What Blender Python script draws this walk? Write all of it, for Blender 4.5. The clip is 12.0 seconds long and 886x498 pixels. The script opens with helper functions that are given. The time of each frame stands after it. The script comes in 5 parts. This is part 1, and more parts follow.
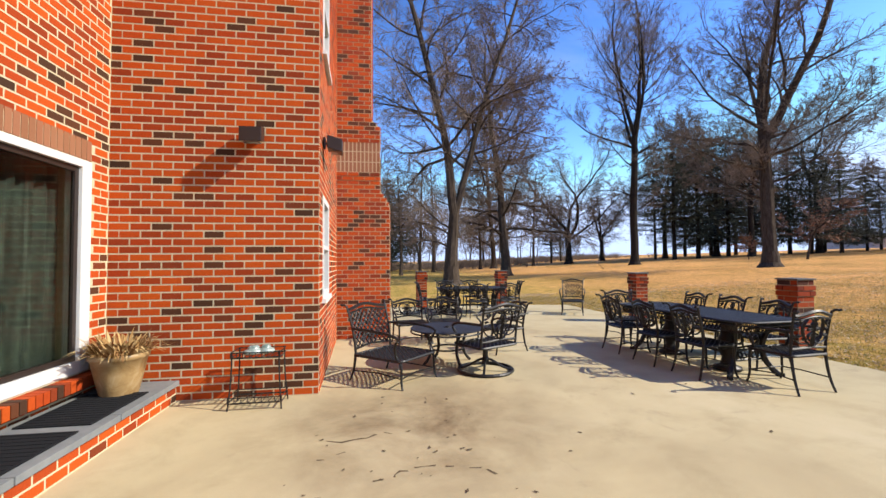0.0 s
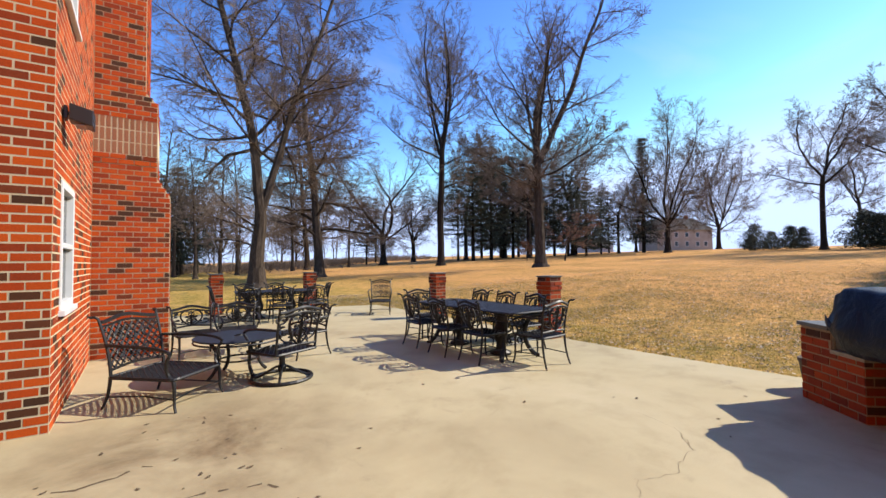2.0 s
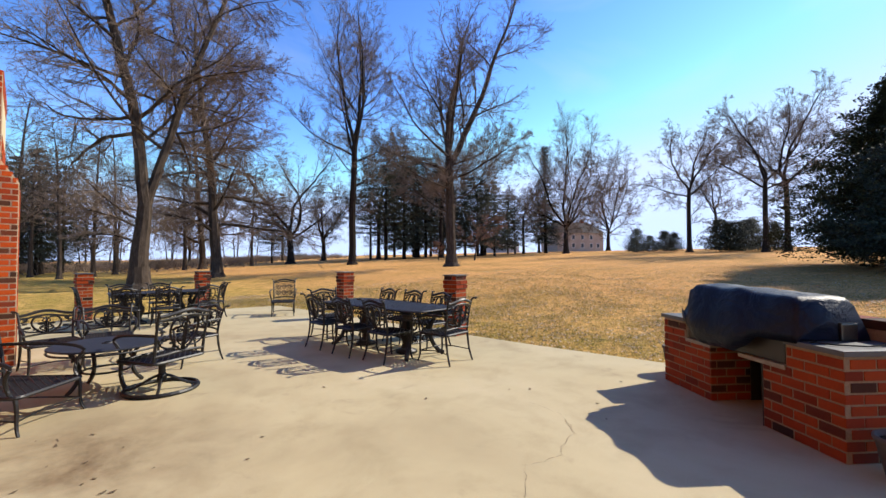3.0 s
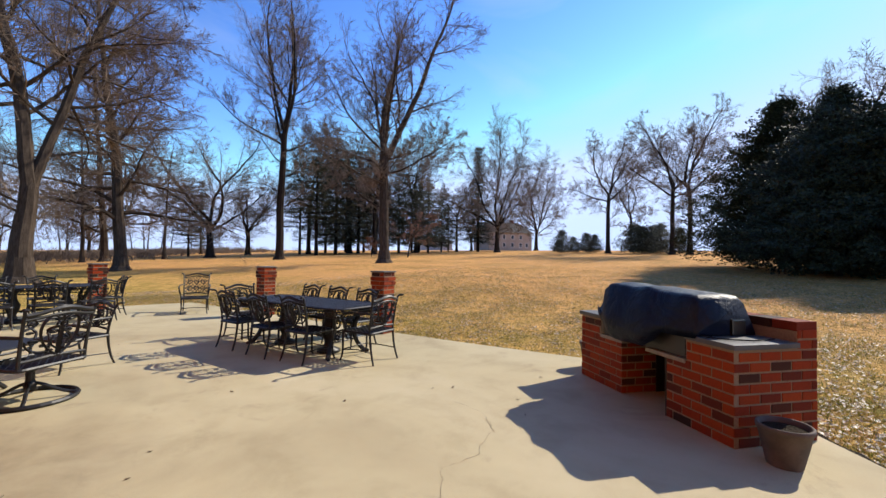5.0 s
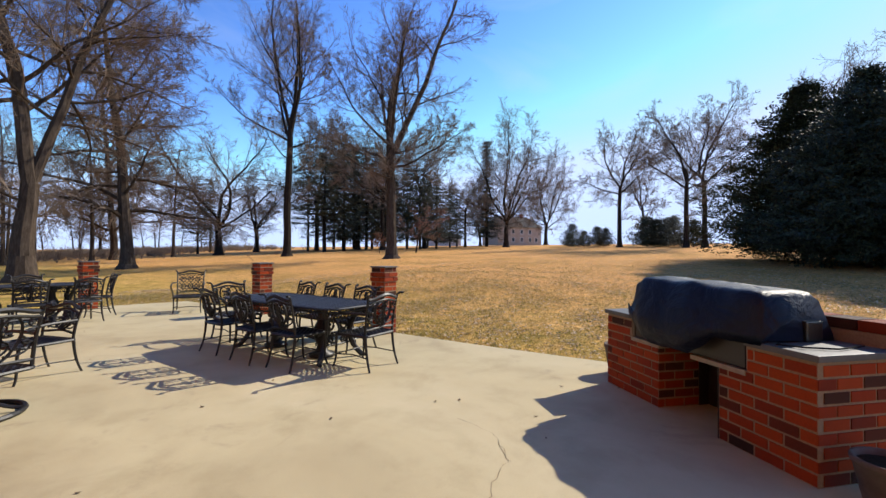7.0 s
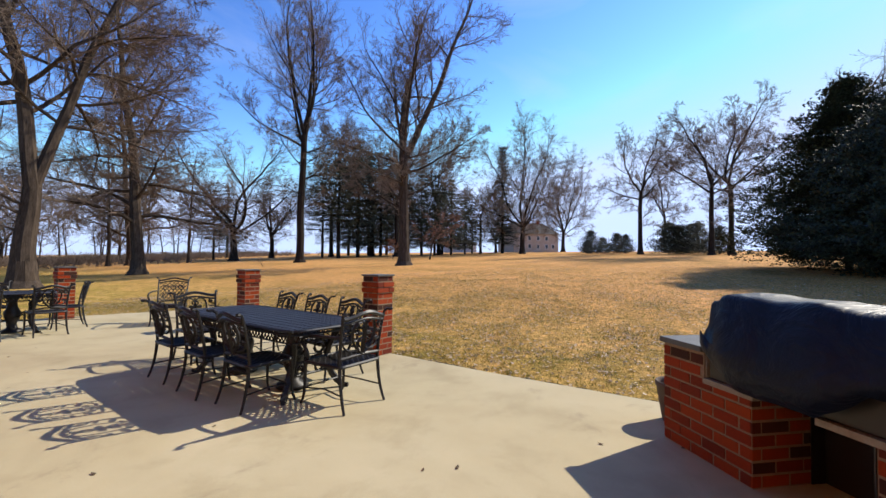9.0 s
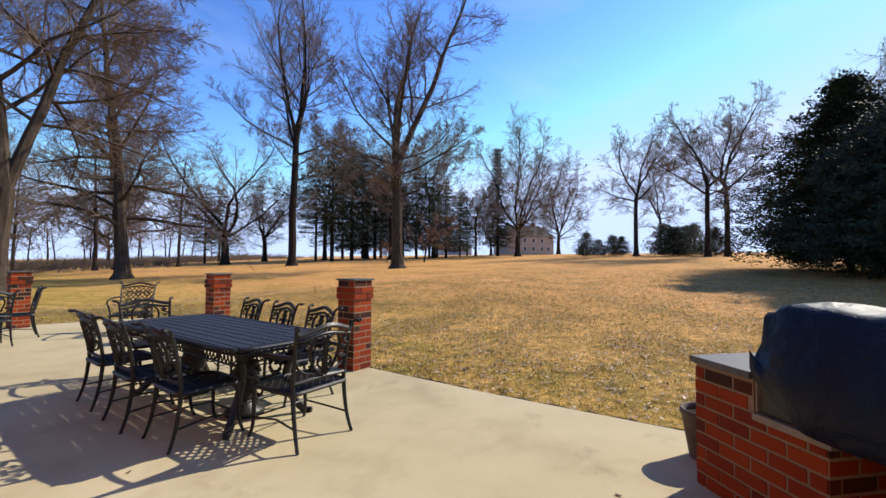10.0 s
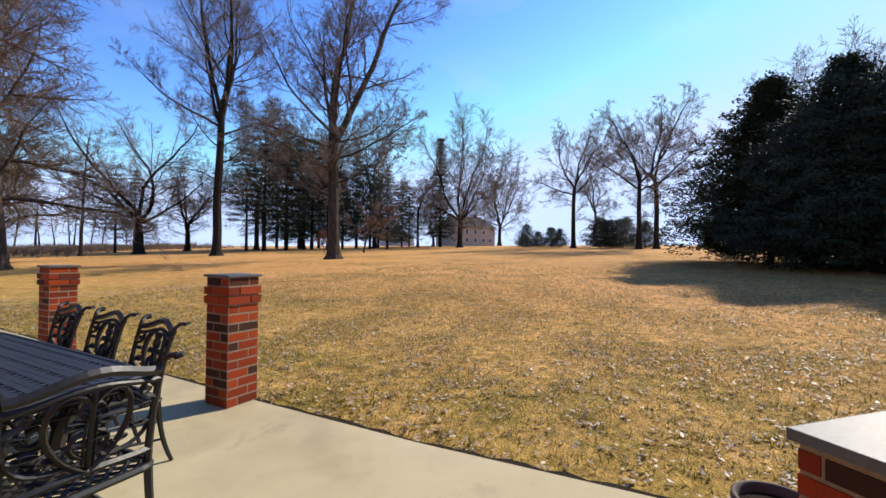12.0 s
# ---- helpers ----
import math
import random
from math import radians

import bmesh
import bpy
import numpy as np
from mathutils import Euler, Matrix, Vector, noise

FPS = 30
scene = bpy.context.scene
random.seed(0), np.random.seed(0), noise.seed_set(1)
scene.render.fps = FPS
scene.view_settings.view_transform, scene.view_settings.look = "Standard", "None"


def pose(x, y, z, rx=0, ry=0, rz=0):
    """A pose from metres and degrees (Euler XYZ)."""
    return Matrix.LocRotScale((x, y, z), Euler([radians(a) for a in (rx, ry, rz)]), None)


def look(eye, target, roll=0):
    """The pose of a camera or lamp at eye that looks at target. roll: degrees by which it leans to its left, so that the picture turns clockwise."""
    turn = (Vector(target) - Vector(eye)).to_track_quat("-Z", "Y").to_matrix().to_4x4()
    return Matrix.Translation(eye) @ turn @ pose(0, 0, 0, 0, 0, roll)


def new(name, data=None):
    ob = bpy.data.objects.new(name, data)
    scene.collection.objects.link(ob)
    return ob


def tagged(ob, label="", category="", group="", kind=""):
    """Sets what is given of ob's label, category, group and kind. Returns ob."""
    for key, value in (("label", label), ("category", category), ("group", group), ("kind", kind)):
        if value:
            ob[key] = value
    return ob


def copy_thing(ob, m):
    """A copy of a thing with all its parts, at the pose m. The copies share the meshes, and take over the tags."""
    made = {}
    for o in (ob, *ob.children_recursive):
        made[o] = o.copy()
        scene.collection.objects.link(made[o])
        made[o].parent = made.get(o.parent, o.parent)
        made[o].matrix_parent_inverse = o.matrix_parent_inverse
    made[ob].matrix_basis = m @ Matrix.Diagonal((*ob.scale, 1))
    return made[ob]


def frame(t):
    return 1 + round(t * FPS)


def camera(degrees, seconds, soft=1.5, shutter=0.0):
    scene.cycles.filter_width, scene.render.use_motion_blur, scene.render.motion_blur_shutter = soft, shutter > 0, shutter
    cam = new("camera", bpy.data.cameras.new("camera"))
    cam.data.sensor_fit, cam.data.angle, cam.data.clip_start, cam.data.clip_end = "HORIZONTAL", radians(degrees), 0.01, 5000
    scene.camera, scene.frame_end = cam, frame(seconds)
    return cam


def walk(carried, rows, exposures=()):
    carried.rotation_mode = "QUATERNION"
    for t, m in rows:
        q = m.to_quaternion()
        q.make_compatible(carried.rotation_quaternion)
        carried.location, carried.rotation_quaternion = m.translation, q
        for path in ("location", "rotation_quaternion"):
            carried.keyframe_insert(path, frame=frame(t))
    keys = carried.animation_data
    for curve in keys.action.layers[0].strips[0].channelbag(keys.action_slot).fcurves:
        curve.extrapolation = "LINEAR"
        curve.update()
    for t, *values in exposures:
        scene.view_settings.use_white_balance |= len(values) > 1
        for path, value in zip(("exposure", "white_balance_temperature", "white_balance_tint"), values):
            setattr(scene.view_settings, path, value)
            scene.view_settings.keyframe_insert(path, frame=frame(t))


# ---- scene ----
cam = camera(92.8, 12.0)
PATH = [
    (0, (0.643, -4.767, 1.419), (0.945, -2.791, 1.482), -0.4),
    (0.5, (0.69, -4.783, 1.416), (1.206, -2.852, 1.477), -0.2),
    (1, (0.735, -4.798, 1.414), (1.452, -2.932, 1.474), -0.2),
    (1.5, (0.774, -4.819, 1.418), (1.683, -3.039, 1.479), -0.4),
    (2, (0.818, -4.836, 1.417), (1.913, -3.164, 1.479), -0.5),
    (2.5, (0.857, -4.863, 1.409), (2.13, -3.321, 1.466), -0.3),
    (3, (0.899, -4.891, 1.411), (2.312, -3.476, 1.467), -0.2),
    (3.5, (0.927, -4.916, 1.41), (2.442, -3.612, 1.462), -0.2),
    (5.5, (1.153, -4.81, 1.388), (2.773, -3.638, 1.427), 1.0),
    (6, (1.271, -4.721, 1.375), (2.89, -3.548, 1.403), 1.2),
    (6.5, (1.421, -4.627, 1.366), (3.026, -3.434, 1.385), 1.0),
    (7, (1.63, -4.523, 1.362), (3.221, -3.311, 1.385), 0.3),
    (7.5, (1.861, -4.386, 1.354), (3.441, -3.16, 1.375), 0.1),
    (9.5, (2.933, -3.797, 1.357), (4.473, -2.522, 1.417), 0.6),
    (10, (3.249, -3.623, 1.346), (4.806, -2.37, 1.414), 0.3),
    (10.5, (3.55, -3.442, 1.338), (5.14, -2.231, 1.399), 0.8),
    (11, (3.859, -3.273, 1.337), (5.479, -2.101, 1.376), 0.2),
    (11.5, (4.18, -3.103, 1.348), (5.85, -2.003, 1.367), 0.1),
    (12, (4.505, -2.901, 1.339), (6.218, -1.87, 1.366), 0.6),
]
walk(cam, [(t, look(eye, target, roll)) for t, eye, target, roll in PATH],
     [(0.0, 0.62), (2.0, 0.58), (3.5, 0.5), (5.5, 0.43), (12.0, 0.43)])

# ---- light ----
SUN_AZ, SUN_EL = radians(110.0), radians(36.5)     # clockwise from +y
world = bpy.data.worlds.new("world")
scene.world = world
world.use_nodes = True
wn = world.node_tree.nodes
sky = wn.new("ShaderNodeTexSky")
sky.sky_type = "NISHITA"
sky.sun_disc = False
sky.sun_elevation, sky.sun_rotation = SUN_EL, SUN_AZ
sky.air_density, sky.dust_density, sky.ozone_density = 1.0, 0.05, 2.2
wn["Background"].inputs["Strength"].default_value = 0.084
deep = wn.new("ShaderNodeGamma")
deep.inputs["Gamma"].default_value = 1.65
tint = wn.new("ShaderNodeMix")
tint.data_type, tint.blend_type = "RGBA", "MULTIPLY"
tint.inputs["Factor"].default_value, tint.inputs["B"].default_value = 1.0, (0.92, 0.95, 1.0, 1)
world.node_tree.links.new(sky.outputs[0], tint.inputs["A"])
world.node_tree.links.new(tint.outputs["Result"], deep.inputs["Color"])
# thin high cloud
wisp = wn.new("ShaderNodeTexNoise")
wisp.inputs["Scale"].default_value, wisp.inputs["Detail"].default_value, wisp.inputs["Distortion"].default_value = 2.6, 7, 0.6
veil = wn.new("ShaderNodeValToRGB")
veil.color_ramp.elements[0].position, veil.color_ramp.elements[1].position = 0.55, 0.85
veil.color_ramp.elements[1].color = (0.35, 0.35, 0.35, 1)
high = wn.new("ShaderNodeMix")
high.data_type = "RGBA"
high.inputs["B"].default_value = (6.6, 7.4, 8.4, 1)
stretch = wn.new("ShaderNodeMapping")
stretch.inputs["Scale"].default_value = (1.0, 1.0, 2.6)
world.node_tree.links.new(wn.new("ShaderNodeTexCoord").outputs["Generated"], stretch.inputs["Vector"])
world.node_tree.links.new(stretch.outputs[0], wisp.inputs["Vector"])
world.node_tree.links.new(wisp.outputs["Fac"], veil.inputs["Fac"])
world.node_tree.links.new(veil.outputs["Color"], high.inputs["Factor"])
haze = wn.new("ShaderNodeMix")       # the low sky levels off in a pale haze
haze.data_type, haze.blend_type = "RGBA", "DARKEN"
haze.inputs["Factor"].default_value, haze.inputs["B"].default_value = 1.0, (6.3, 8.0, 12.0, 1)
world.node_tree.links.new(deep.outputs[0], haze.inputs["A"])
world.node_tree.links.new(haze.outputs["Result"], high.inputs["A"])
world.node_tree.links.new(high.outputs["Result"], wn["Background"].inputs["Color"])
sun = new("sun", bpy.data.lights.new("sun", "SUN"))
sun.data.energy, sun.data.angle, sun.data.color = 5.0, radians(0.55), (1.0, 0.92, 0.79)
sv = Vector((math.sin(SUN_AZ) * math.cos(SUN_EL), math.cos(SUN_AZ) * math.cos(SUN_EL), math.sin(SUN_EL)))
sun.matrix_world = look(sv * 50, (0, 0, 0))

# ---- materials ----
MATS = {}
REFLECT = (0.57, 0.57, 0.57)      # scales the ramps below to lower reflectances, tuned for weaker bounce into shade


class Nodes:
    """Short hand for a node material."""

    def __init__(self, name, rough=0.7, metal=0.0, spec=0.5):
        self.m = bpy.data.materials.new(name)
        self.m.use_nodes = True
        self.t = self.m.node_tree
        self.b = self.t.nodes["Principled BSDF"]
        self.b.inputs["Roughness"].default_value = rough
        self.b.inputs["Metallic"].default_value = metal
        self.b.inputs["Specular IOR Level"].default_value = spec
        self.co = self.t.nodes.new("ShaderNodeTexCoord").outputs["Object"]
        self.through_color = None
        MATS[name] = self.m

    def link(self, a, b):
        self.t.links.new(a, b)

    def world(self):
        self.co = self.t.nodes.new("ShaderNodeNewGeometry").outputs["Position"]

    def noise(self, scale, detail=4, rough=0.55, squash=None, dist=0.0):
        n = self.t.nodes.new("ShaderNodeTexNoise")
        n.inputs["Scale"].default_value, n.inputs["Detail"].default_value = scale, detail
        n.inputs["Roughness"].default_value, n.inputs["Distortion"].default_value = rough, dist
        co = self.co
        if squash:
            mp = self.t.nodes.new("ShaderNodeMapping")
            mp.inputs["Scale"].default_value = squash
            self.link(co, mp.inputs["Vector"])
            co = mp.outputs[0]
        self.link(co, n.inputs["Vector"])
        return n.outputs["Fac"]

    def ramp(self, fac, stops):
        r = self.t.nodes.new("ShaderNodeValToRGB")
        el = r.color_ramp.elements
        while len(el) < len(stops):
            el.new(0.5)
        for e, (p, c) in zip(el, stops):
            e.position = p
            e.color = (*c, 1) if len(c) == 3 else c
        self.link(fac, r.inputs["Fac"])
        return r.outputs["Color"]

    def mix(self, fac, a, b, mode="MIX"):
        n = self.t.nodes.new("ShaderNodeMix")
        n.data_type, n.blend_type = "RGBA", mode
        for sock, v in ((n.inputs["Factor"], fac), (n.inputs["A"], a), (n.inputs["B"], b)):
            if isinstance(v, (int, float)):
                sock.default_value = v
            elif isinstance(v, tuple):
                sock.default_value = (*v, 1)
            else:
                self.link(v, sock)
        return n.outputs["Result"]

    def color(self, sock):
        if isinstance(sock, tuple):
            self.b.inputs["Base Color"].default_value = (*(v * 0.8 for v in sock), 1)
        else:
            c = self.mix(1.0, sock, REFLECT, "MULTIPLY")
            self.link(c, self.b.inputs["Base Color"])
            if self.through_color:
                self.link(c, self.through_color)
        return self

    def rough(self, sock, lo, hi):
        n = self.t.nodes.new("ShaderNodeMapRange")
        n.inputs["To Min"].default_value, n.inputs["To Max"].default_value = lo, hi
        self.link(sock, n.inputs["Value"])
        self.link(n.outputs[0], self.b.inputs["Roughness"])
        return self

    def bump(self, sock, strength=0.3, distance=0.01):
        n = self.t.nodes.new("ShaderNodeBump")
        n.inputs["Strength"].default_value, n.inputs["Distance"].default_value = strength, distance
        self.link(sock, n.inputs["Height"])
        self.link(n.outputs[0], self.b.inputs["Normal"])
        return self


def brick_material(name, islands, tone=1.0):
    k = Nodes(name, 0.85, spec=0.25)
    k.world()
    if islands:
        r = k.t.nodes.new("ShaderNodeNewGeometry").outputs["Random Per Island"]
    else:
        r = k.t.nodes.new("ShaderNodeObjectInfo").outputs["Random"]
    deep = lambda c: (c[0] * tone, c[1] * tone ** 1.3, c[2] * tone)
    base = k.ramp(r, [(p, deep(c)) for p, c in [(0.0, (0.085, 0.040, 0.020)), (0.12, (0.19, 0.06, 0.022)), (0.18, (0.42, 0.06, 0.012)), (0.32, (0.54, 0.072, 0.009)),
                      (0.45, (0.76, 0.104, 0.009)), (0.75, (0.88, 0.142, 0.010)), (1.0, (0.64, 0.078, 0.009))]])
    grain = k.noise(90, 5, 0.7)
    stain = k.noise(2.2, 4)
    c = k.mix(0.45, base, k.ramp(grain, [(0.3, (0.45, 0.42, 0.4)), (0.7, (1.2, 1.2, 1.2))]), "MULTIPLY")
    c = k.mix(0.35, c, k.ramp(stain, [(0.3, (0.7, 0.66, 0.62)), (0.7, (1.1, 1.1, 1.1))]), "MULTIPLY")
    k.color(c).bump(grain, 0.5, 0.004)
    return k.m


BRICK, BRICKS = brick_material("brick", False), brick_material("brick_rest", True)
DEEP = brick_material("brick_deep_red", False, 0.66)      # garden brick: a deeper red, also darkened to stand for the island's shade

k = Nodes("mortar", 0.95, spec=0.1)
k.world()
g = k.noise(60, 5, 0.7)
k.color(k.mix(0.5, k.ramp(g, [(0.3, (0.80, 0.66, 0.42)), (0.7, (1.02, 0.87, 0.58))]),
              k.ramp(k.noise(1.3), [(0.35, (0.82, 0.69, 0.45)), (0.65, (0.98, 0.84, 0.57))]))).bump(g, 0.5, 0.004)
MORTAR = k.m

# garden mortar, coloured darker than the house's to stand for the island's shade
k = Nodes("mortar_dark", 0.95, spec=0.1)
k.world()
g = k.noise(60, 5, 0.7)
k.color(k.ramp(g, [(0.3, (0.38, 0.26, 0.16)), (0.7, (0.54, 0.39, 0.25))])).bump(g, 0.5, 0.004)
MORTAR_DARK = k.m

k = Nodes("concrete", 0.85, spec=0.3)
k.world()
big, mid, fine = k.noise(0.35, 5, 0.6, dist=0.6), k.noise(1.7, 6, 0.65, dist=0.3), k.noise(130, 4, 0.75)
c = k.ramp(big, [(0.3, (0.61, 0.49, 0.28)), (0.5, (0.77, 0.64, 0.375)), (0.7, (0.85, 0.72, 0.445))])
c = k.mix(0.55, c, k.ramp(mid, [(0.28, (0.72, 0.69, 0.64)), (0.5, (1.0, 1.0, 1.0)), (0.75, (1.08, 1.07, 1.05))]), "MULTIPLY")
c = k.mix(0.4, c, k.ramp(fine, [(0.3, (0.75, 0.73, 0.7)), (0.7, (1.15, 1.15, 1.15))]), "MULTIPLY")
# a damp, dirty patch that has dried in front of the house corner
far = k.t.nodes.new("ShaderNodeVectorMath")
far.operation = "DISTANCE"
k.link(k.co, far.inputs[0])
far.inputs[1].default_value = (0.95, -1.05, 0)
span = k.t.nodes.new("ShaderNodeMapRange")
span.inputs["From Min"].default_value, span.inputs["From Max"].default_value = 1.7, 0.3
k.link(far.outputs["Value"], span.inputs["Value"])
wet = k.t.nodes.new("ShaderNodeMath")
wet.operation = "MULTIPLY"
k.link(span.outputs[0], wet.inputs[0])
k.link(k.ramp(k.noise(1.15, 5, 0.6, dist=0.35), [(0.28, (0, 0, 0)), (0.6, (1, 1, 1))]), wet.inputs[1])
c = k.mix(wet.outputs[0], c, k.ramp(k.noise(5, 6, 0.7), [(0.3, (0.21, 0.14, 0.07)), (0.7, (0.43, 0.31, 0.165))]))
# old water marks
c = k.mix(k.ramp(k.noise(0.8, 7, 0.7, dist=1.6), [(0.60, (0, 0, 0)), (0.72, (0.45, 0.45, 0.45))]), c, (0.36, 0.27, 0.165))
k.color(c).bump(fine, 0.25, 0.003)
CONCRETE = k.m

k = Nodes("crack_dirt", 0.95, spec=0.1)
k.color((0.15, 0.11, 0.07))
CRACK = k.m

k = Nodes("lawn", 0.95, spec=0.1)
k.world()
c1 = k.ramp(k.noise(0.16, 6, 0.6, dist=0.5), [(0.28, (0.60, 0.35, 0.115)), (0.45, (1.0, 0.53, 0.19)), (0.72, (1.18, 0.62, 0.25))])
c2 = k.ramp(k.noise(2.6, 8, 0.75), [(0.3, (0.36, 0.38, 0.24)), (0.5, (0.95, 0.95, 0.9)), (0.72, (1.3, 1.22, 1.12))])
c3 = k.mix(0.6, k.ramp(k.noise(30, 4, 0.8), [(0.34, (0.16, 0.18, 0.12)), (0.5, (0.85, 0.87, 0.8)), (0.66, (1.8, 1.72, 1.65))]), k.ramp(k.noise(7, 5, 0.8), [(0.36, (0.22, 0.24, 0.15)), (0.5, (0.95, 0.95, 0.9)), (0.64, (1.7, 1.6, 1.5))]))
# greener and duller where it is trodden beside the patio
sx = k.t.nodes.new("ShaderNodeSeparateXYZ")
k.link(k.co, sx.inputs[0])
near = k.t.nodes.new("ShaderNodeMapRange")
near.inputs["From Min"].default_value, near.inputs["From Max"].default_value = 16.0, 7.0
near.inputs["To Max"].default_value = 0.85
k.link(sx.outputs["X"], near.inputs["Value"])
c1 = k.mix(near.outputs[0], c1, k.ramp(k.noise(0.9, 6, 0.7), [(0.3, (0.26, 0.30, 0.045)), (0.5, (0.74, 0.50, 0.13)), (0.7, (1.15, 0.72, 0.28))]))
c = k.mix(0.92, k.mix(0.75, c1, c2, "MULTIPLY"), c3, "MULTIPLY")
k.color(c).bump(k.noise(30, 5, 0.8), 0.9, 0.05)
LAWN = k.m

def thin(k, share):
    """Lets light through a thin blade or leaf."""
    out = k.t.nodes["Material Output"]
    glow, both = k.t.nodes.new("ShaderNodeBsdfTranslucent"), k.t.nodes.new("ShaderNodeMixShader")
    both.inputs[0].default_value = share
    k.through_color = glow.inputs["Color"]
    k.link(k.b.outputs[0], both.inputs[1])
    k.link(glow.outputs[0], both.inputs[2])
    k.link(both.outputs[0], out.inputs["Surface"])


k = Nodes("grass", 0.8, spec=0.2)
r = k.t.nodes.new("ShaderNodeNewGeometry").outputs["Random Per Island"]
thin(k, 0.4)
k.color(k.ramp(r, [(0.0, (0.19, 0.24, 0.035)), (0.35, (0.40, 0.35, 0.055)), (0.65, (0.85, 0.55, 0.15)), (1.0, (1.2, 0.86, 0.38))]))
GRASS = k.m

k = Nodes("dead_leaf", 0.5, spec=0.5)
r = k.t.nodes.new("ShaderNodeNewGeometry").outputs["Random Per Island"]
thin(k, 0.35)
k.color(k.ramp(r, [(0.0, (0.08, 0.045, 0.02)), (0.35, (0.36, 0.23, 0.13)), (0.55, (0.82, 0.58, 0.36)), (0.85, (1.0, 0.78, 0.54)), (1.0, (1.3, 1.12, 0.88))]))
LEAF = k.m

k = Nodes("soil", 0.98, spec=0.1)
k.world()
g = k.noise(40, 6, 0.8)
k.color(k.ramp(g, [(0.3, (0.03, 0.022, 0.015)), (0.7, (0.11, 0.08, 0.05))])).bump(g, 1, 0.03)
SOIL = k.m

k = Nodes("bluestone", 0.6, spec=0.4)
k.world()
g = k.noise(14, 6, 0.7)
k.color(k.mix(0.5, k.ramp(g, [(0.3, (0.22, 0.24, 0.25)), (0.7, (0.37, 0.385, 0.38))]), k.ramp(k.noise(2.0), [(0.35, (0.24, 0.26, 0.27)), (0.65, (0.38, 0.39, 0.38))]))).bump(g, 0.3, 0.004)
BLUESTONE = k.m

k = Nodes("dark_stone", 0.55, spec=0.4)
k.world()
g = k.noise(18, 6, 0.7)
k.color(k.mix(0.5, k.ramp(g, [(0.3, (0.10, 0.105, 0.11)), (0.7, (0.19, 0.19, 0.185))]), k.ramp(k.noise(3.0), [(0.35, (0.11, 0.11, 0.11)), (0.65, (0.2, 0.19, 0.175))]))).bump(g, 0.4, 0.005)
DARKSTONE = k.m

k = Nodes("cast_metal", 0.5, 0.0, spec=0.36)
g = k.noise(60, 5, 0.7)
k.color(k.ramp(g, [(0.3, (0.012, 0.011, 0.011)), (0.75, (0.035, 0.03, 0.026))])).rough(g, 0.35, 0.6).bump(g, 0.25, 0.002)
CAST = k.m

k = Nodes("table_slate", 0.5, 0.0, spec=0.3)
g = k.noise(9, 6, 0.7, squash=(1, 5, 1))
k.color(k.ramp(g, [(0.3, (0.010, 0.012, 0.02)), (0.7, (0.06, 0.068, 0.092))])).rough(g, 0.4, 0.75).bump(g, 0.25, 0.003)
SLATE = k.m

k = Nodes("vinyl_cover", 0.5, 0.0, spec=0.22)
g = k.noise(3.5, 5, 0.6, dist=1.0)
k.color(k.ramp(k.noise(25, 4), [(0.3, (0.006, 0.010, 0.026)), (0.7, (0.011, 0.017, 0.042))])).rough(g, 0.38, 0.6).bump(g, 0.6, 0.06)
VINYL = k.m

k = Nodes("white_paint", 0.45, spec=0.4)
k.world()
g = k.noise(3, 5)
k.color(k.ramp(g, [(0.3, (1.0, 0.98, 0.95)), (0.7, (1.12, 1.12, 1.1))]))
WHITE = k.m

k = Nodes("glass", 0.03, spec=0.6)
k.color((0.05, 0.06, 0.06))
k.b.inputs["Transmission Weight"].default_value = 0.75
k.b.inputs["IOR"].default_value = 1.45
GLASS = k.m

k = Nodes("screened_glass", 0.05, spec=0.35)
k.color((0.36, 0.42, 0.39))
k.b.inputs["Transmission Weight"].default_value = 1.0
k.b.inputs["IOR"].default_value = 1.3
SCREEN = k.m

k = Nodes("curtain", 0.9, spec=0.1)
g = k.noise(6, 4, squash=(1, 6, 0.2))
k.color(k.ramp(g, [(0.3, (0.03, 0.042, 0.037)), (0.7, (0.16, 0.195, 0.17))]))
CURTAIN = k.m

k = Nodes("room_dark", 0.9, spec=0.1)
k.color((0.10, 0.10, 0.09))
ROOM = k.m

k = Nodes("rubber_mat", 0.95, spec=0.15)
k.world()
g = k.noise(220, 3, 0.8)
k.color(k.ramp(g, [(0.3, (0.010, 0.011, 0.013)), (0.7, (0.03, 0.032, 0.036))])).bump(g, 0.8, 0.006)
MAT = k.m

k = Nodes("glazed_clay", 0.4, spec=0.45)
g = k.noise(5, 6, 0.65, dist=1.2)
k.color(k.ramp(g, [(0.3, (0.36, 0.2, 0.07)), (0.5, (0.56, 0.36, 0.15)), (0.7, (0.74, 0.55, 0.3))])).rough(k.noise(30), 0.3, 0.6)
GLAZED = k.m

k = Nodes("grey_clay", 0.8, spec=0.25)
g = k.noise(7, 6, 0.65)
k.color(k.ramp(g, [(0.3, (0.13, 0.095, 0.075)), (0.7, (0.24, 0.185, 0.15))])).bump(g, 0.3, 0.006)
CLAY = k.m

k = Nodes("dry_stem", 0.8, spec=0.2)
r = k.t.nodes.new("ShaderNodeNewGeometry").outputs["Random Per Island"]
k.color(k.ramp(r, [(0.0, (0.3, 0.13, 0.045)), (0.5, (0.62, 0.38, 0.14)), (1.0, (0.85, 0.62, 0.3))]))
STEM = k.m

k = Nodes("bronze_lamp", 0.4, spec=0.5)
k.color((0.03, 0.02, 0.016))
LAMP = k.m

k = Nodes("lamp_lens", 0.1, spec=0.6)
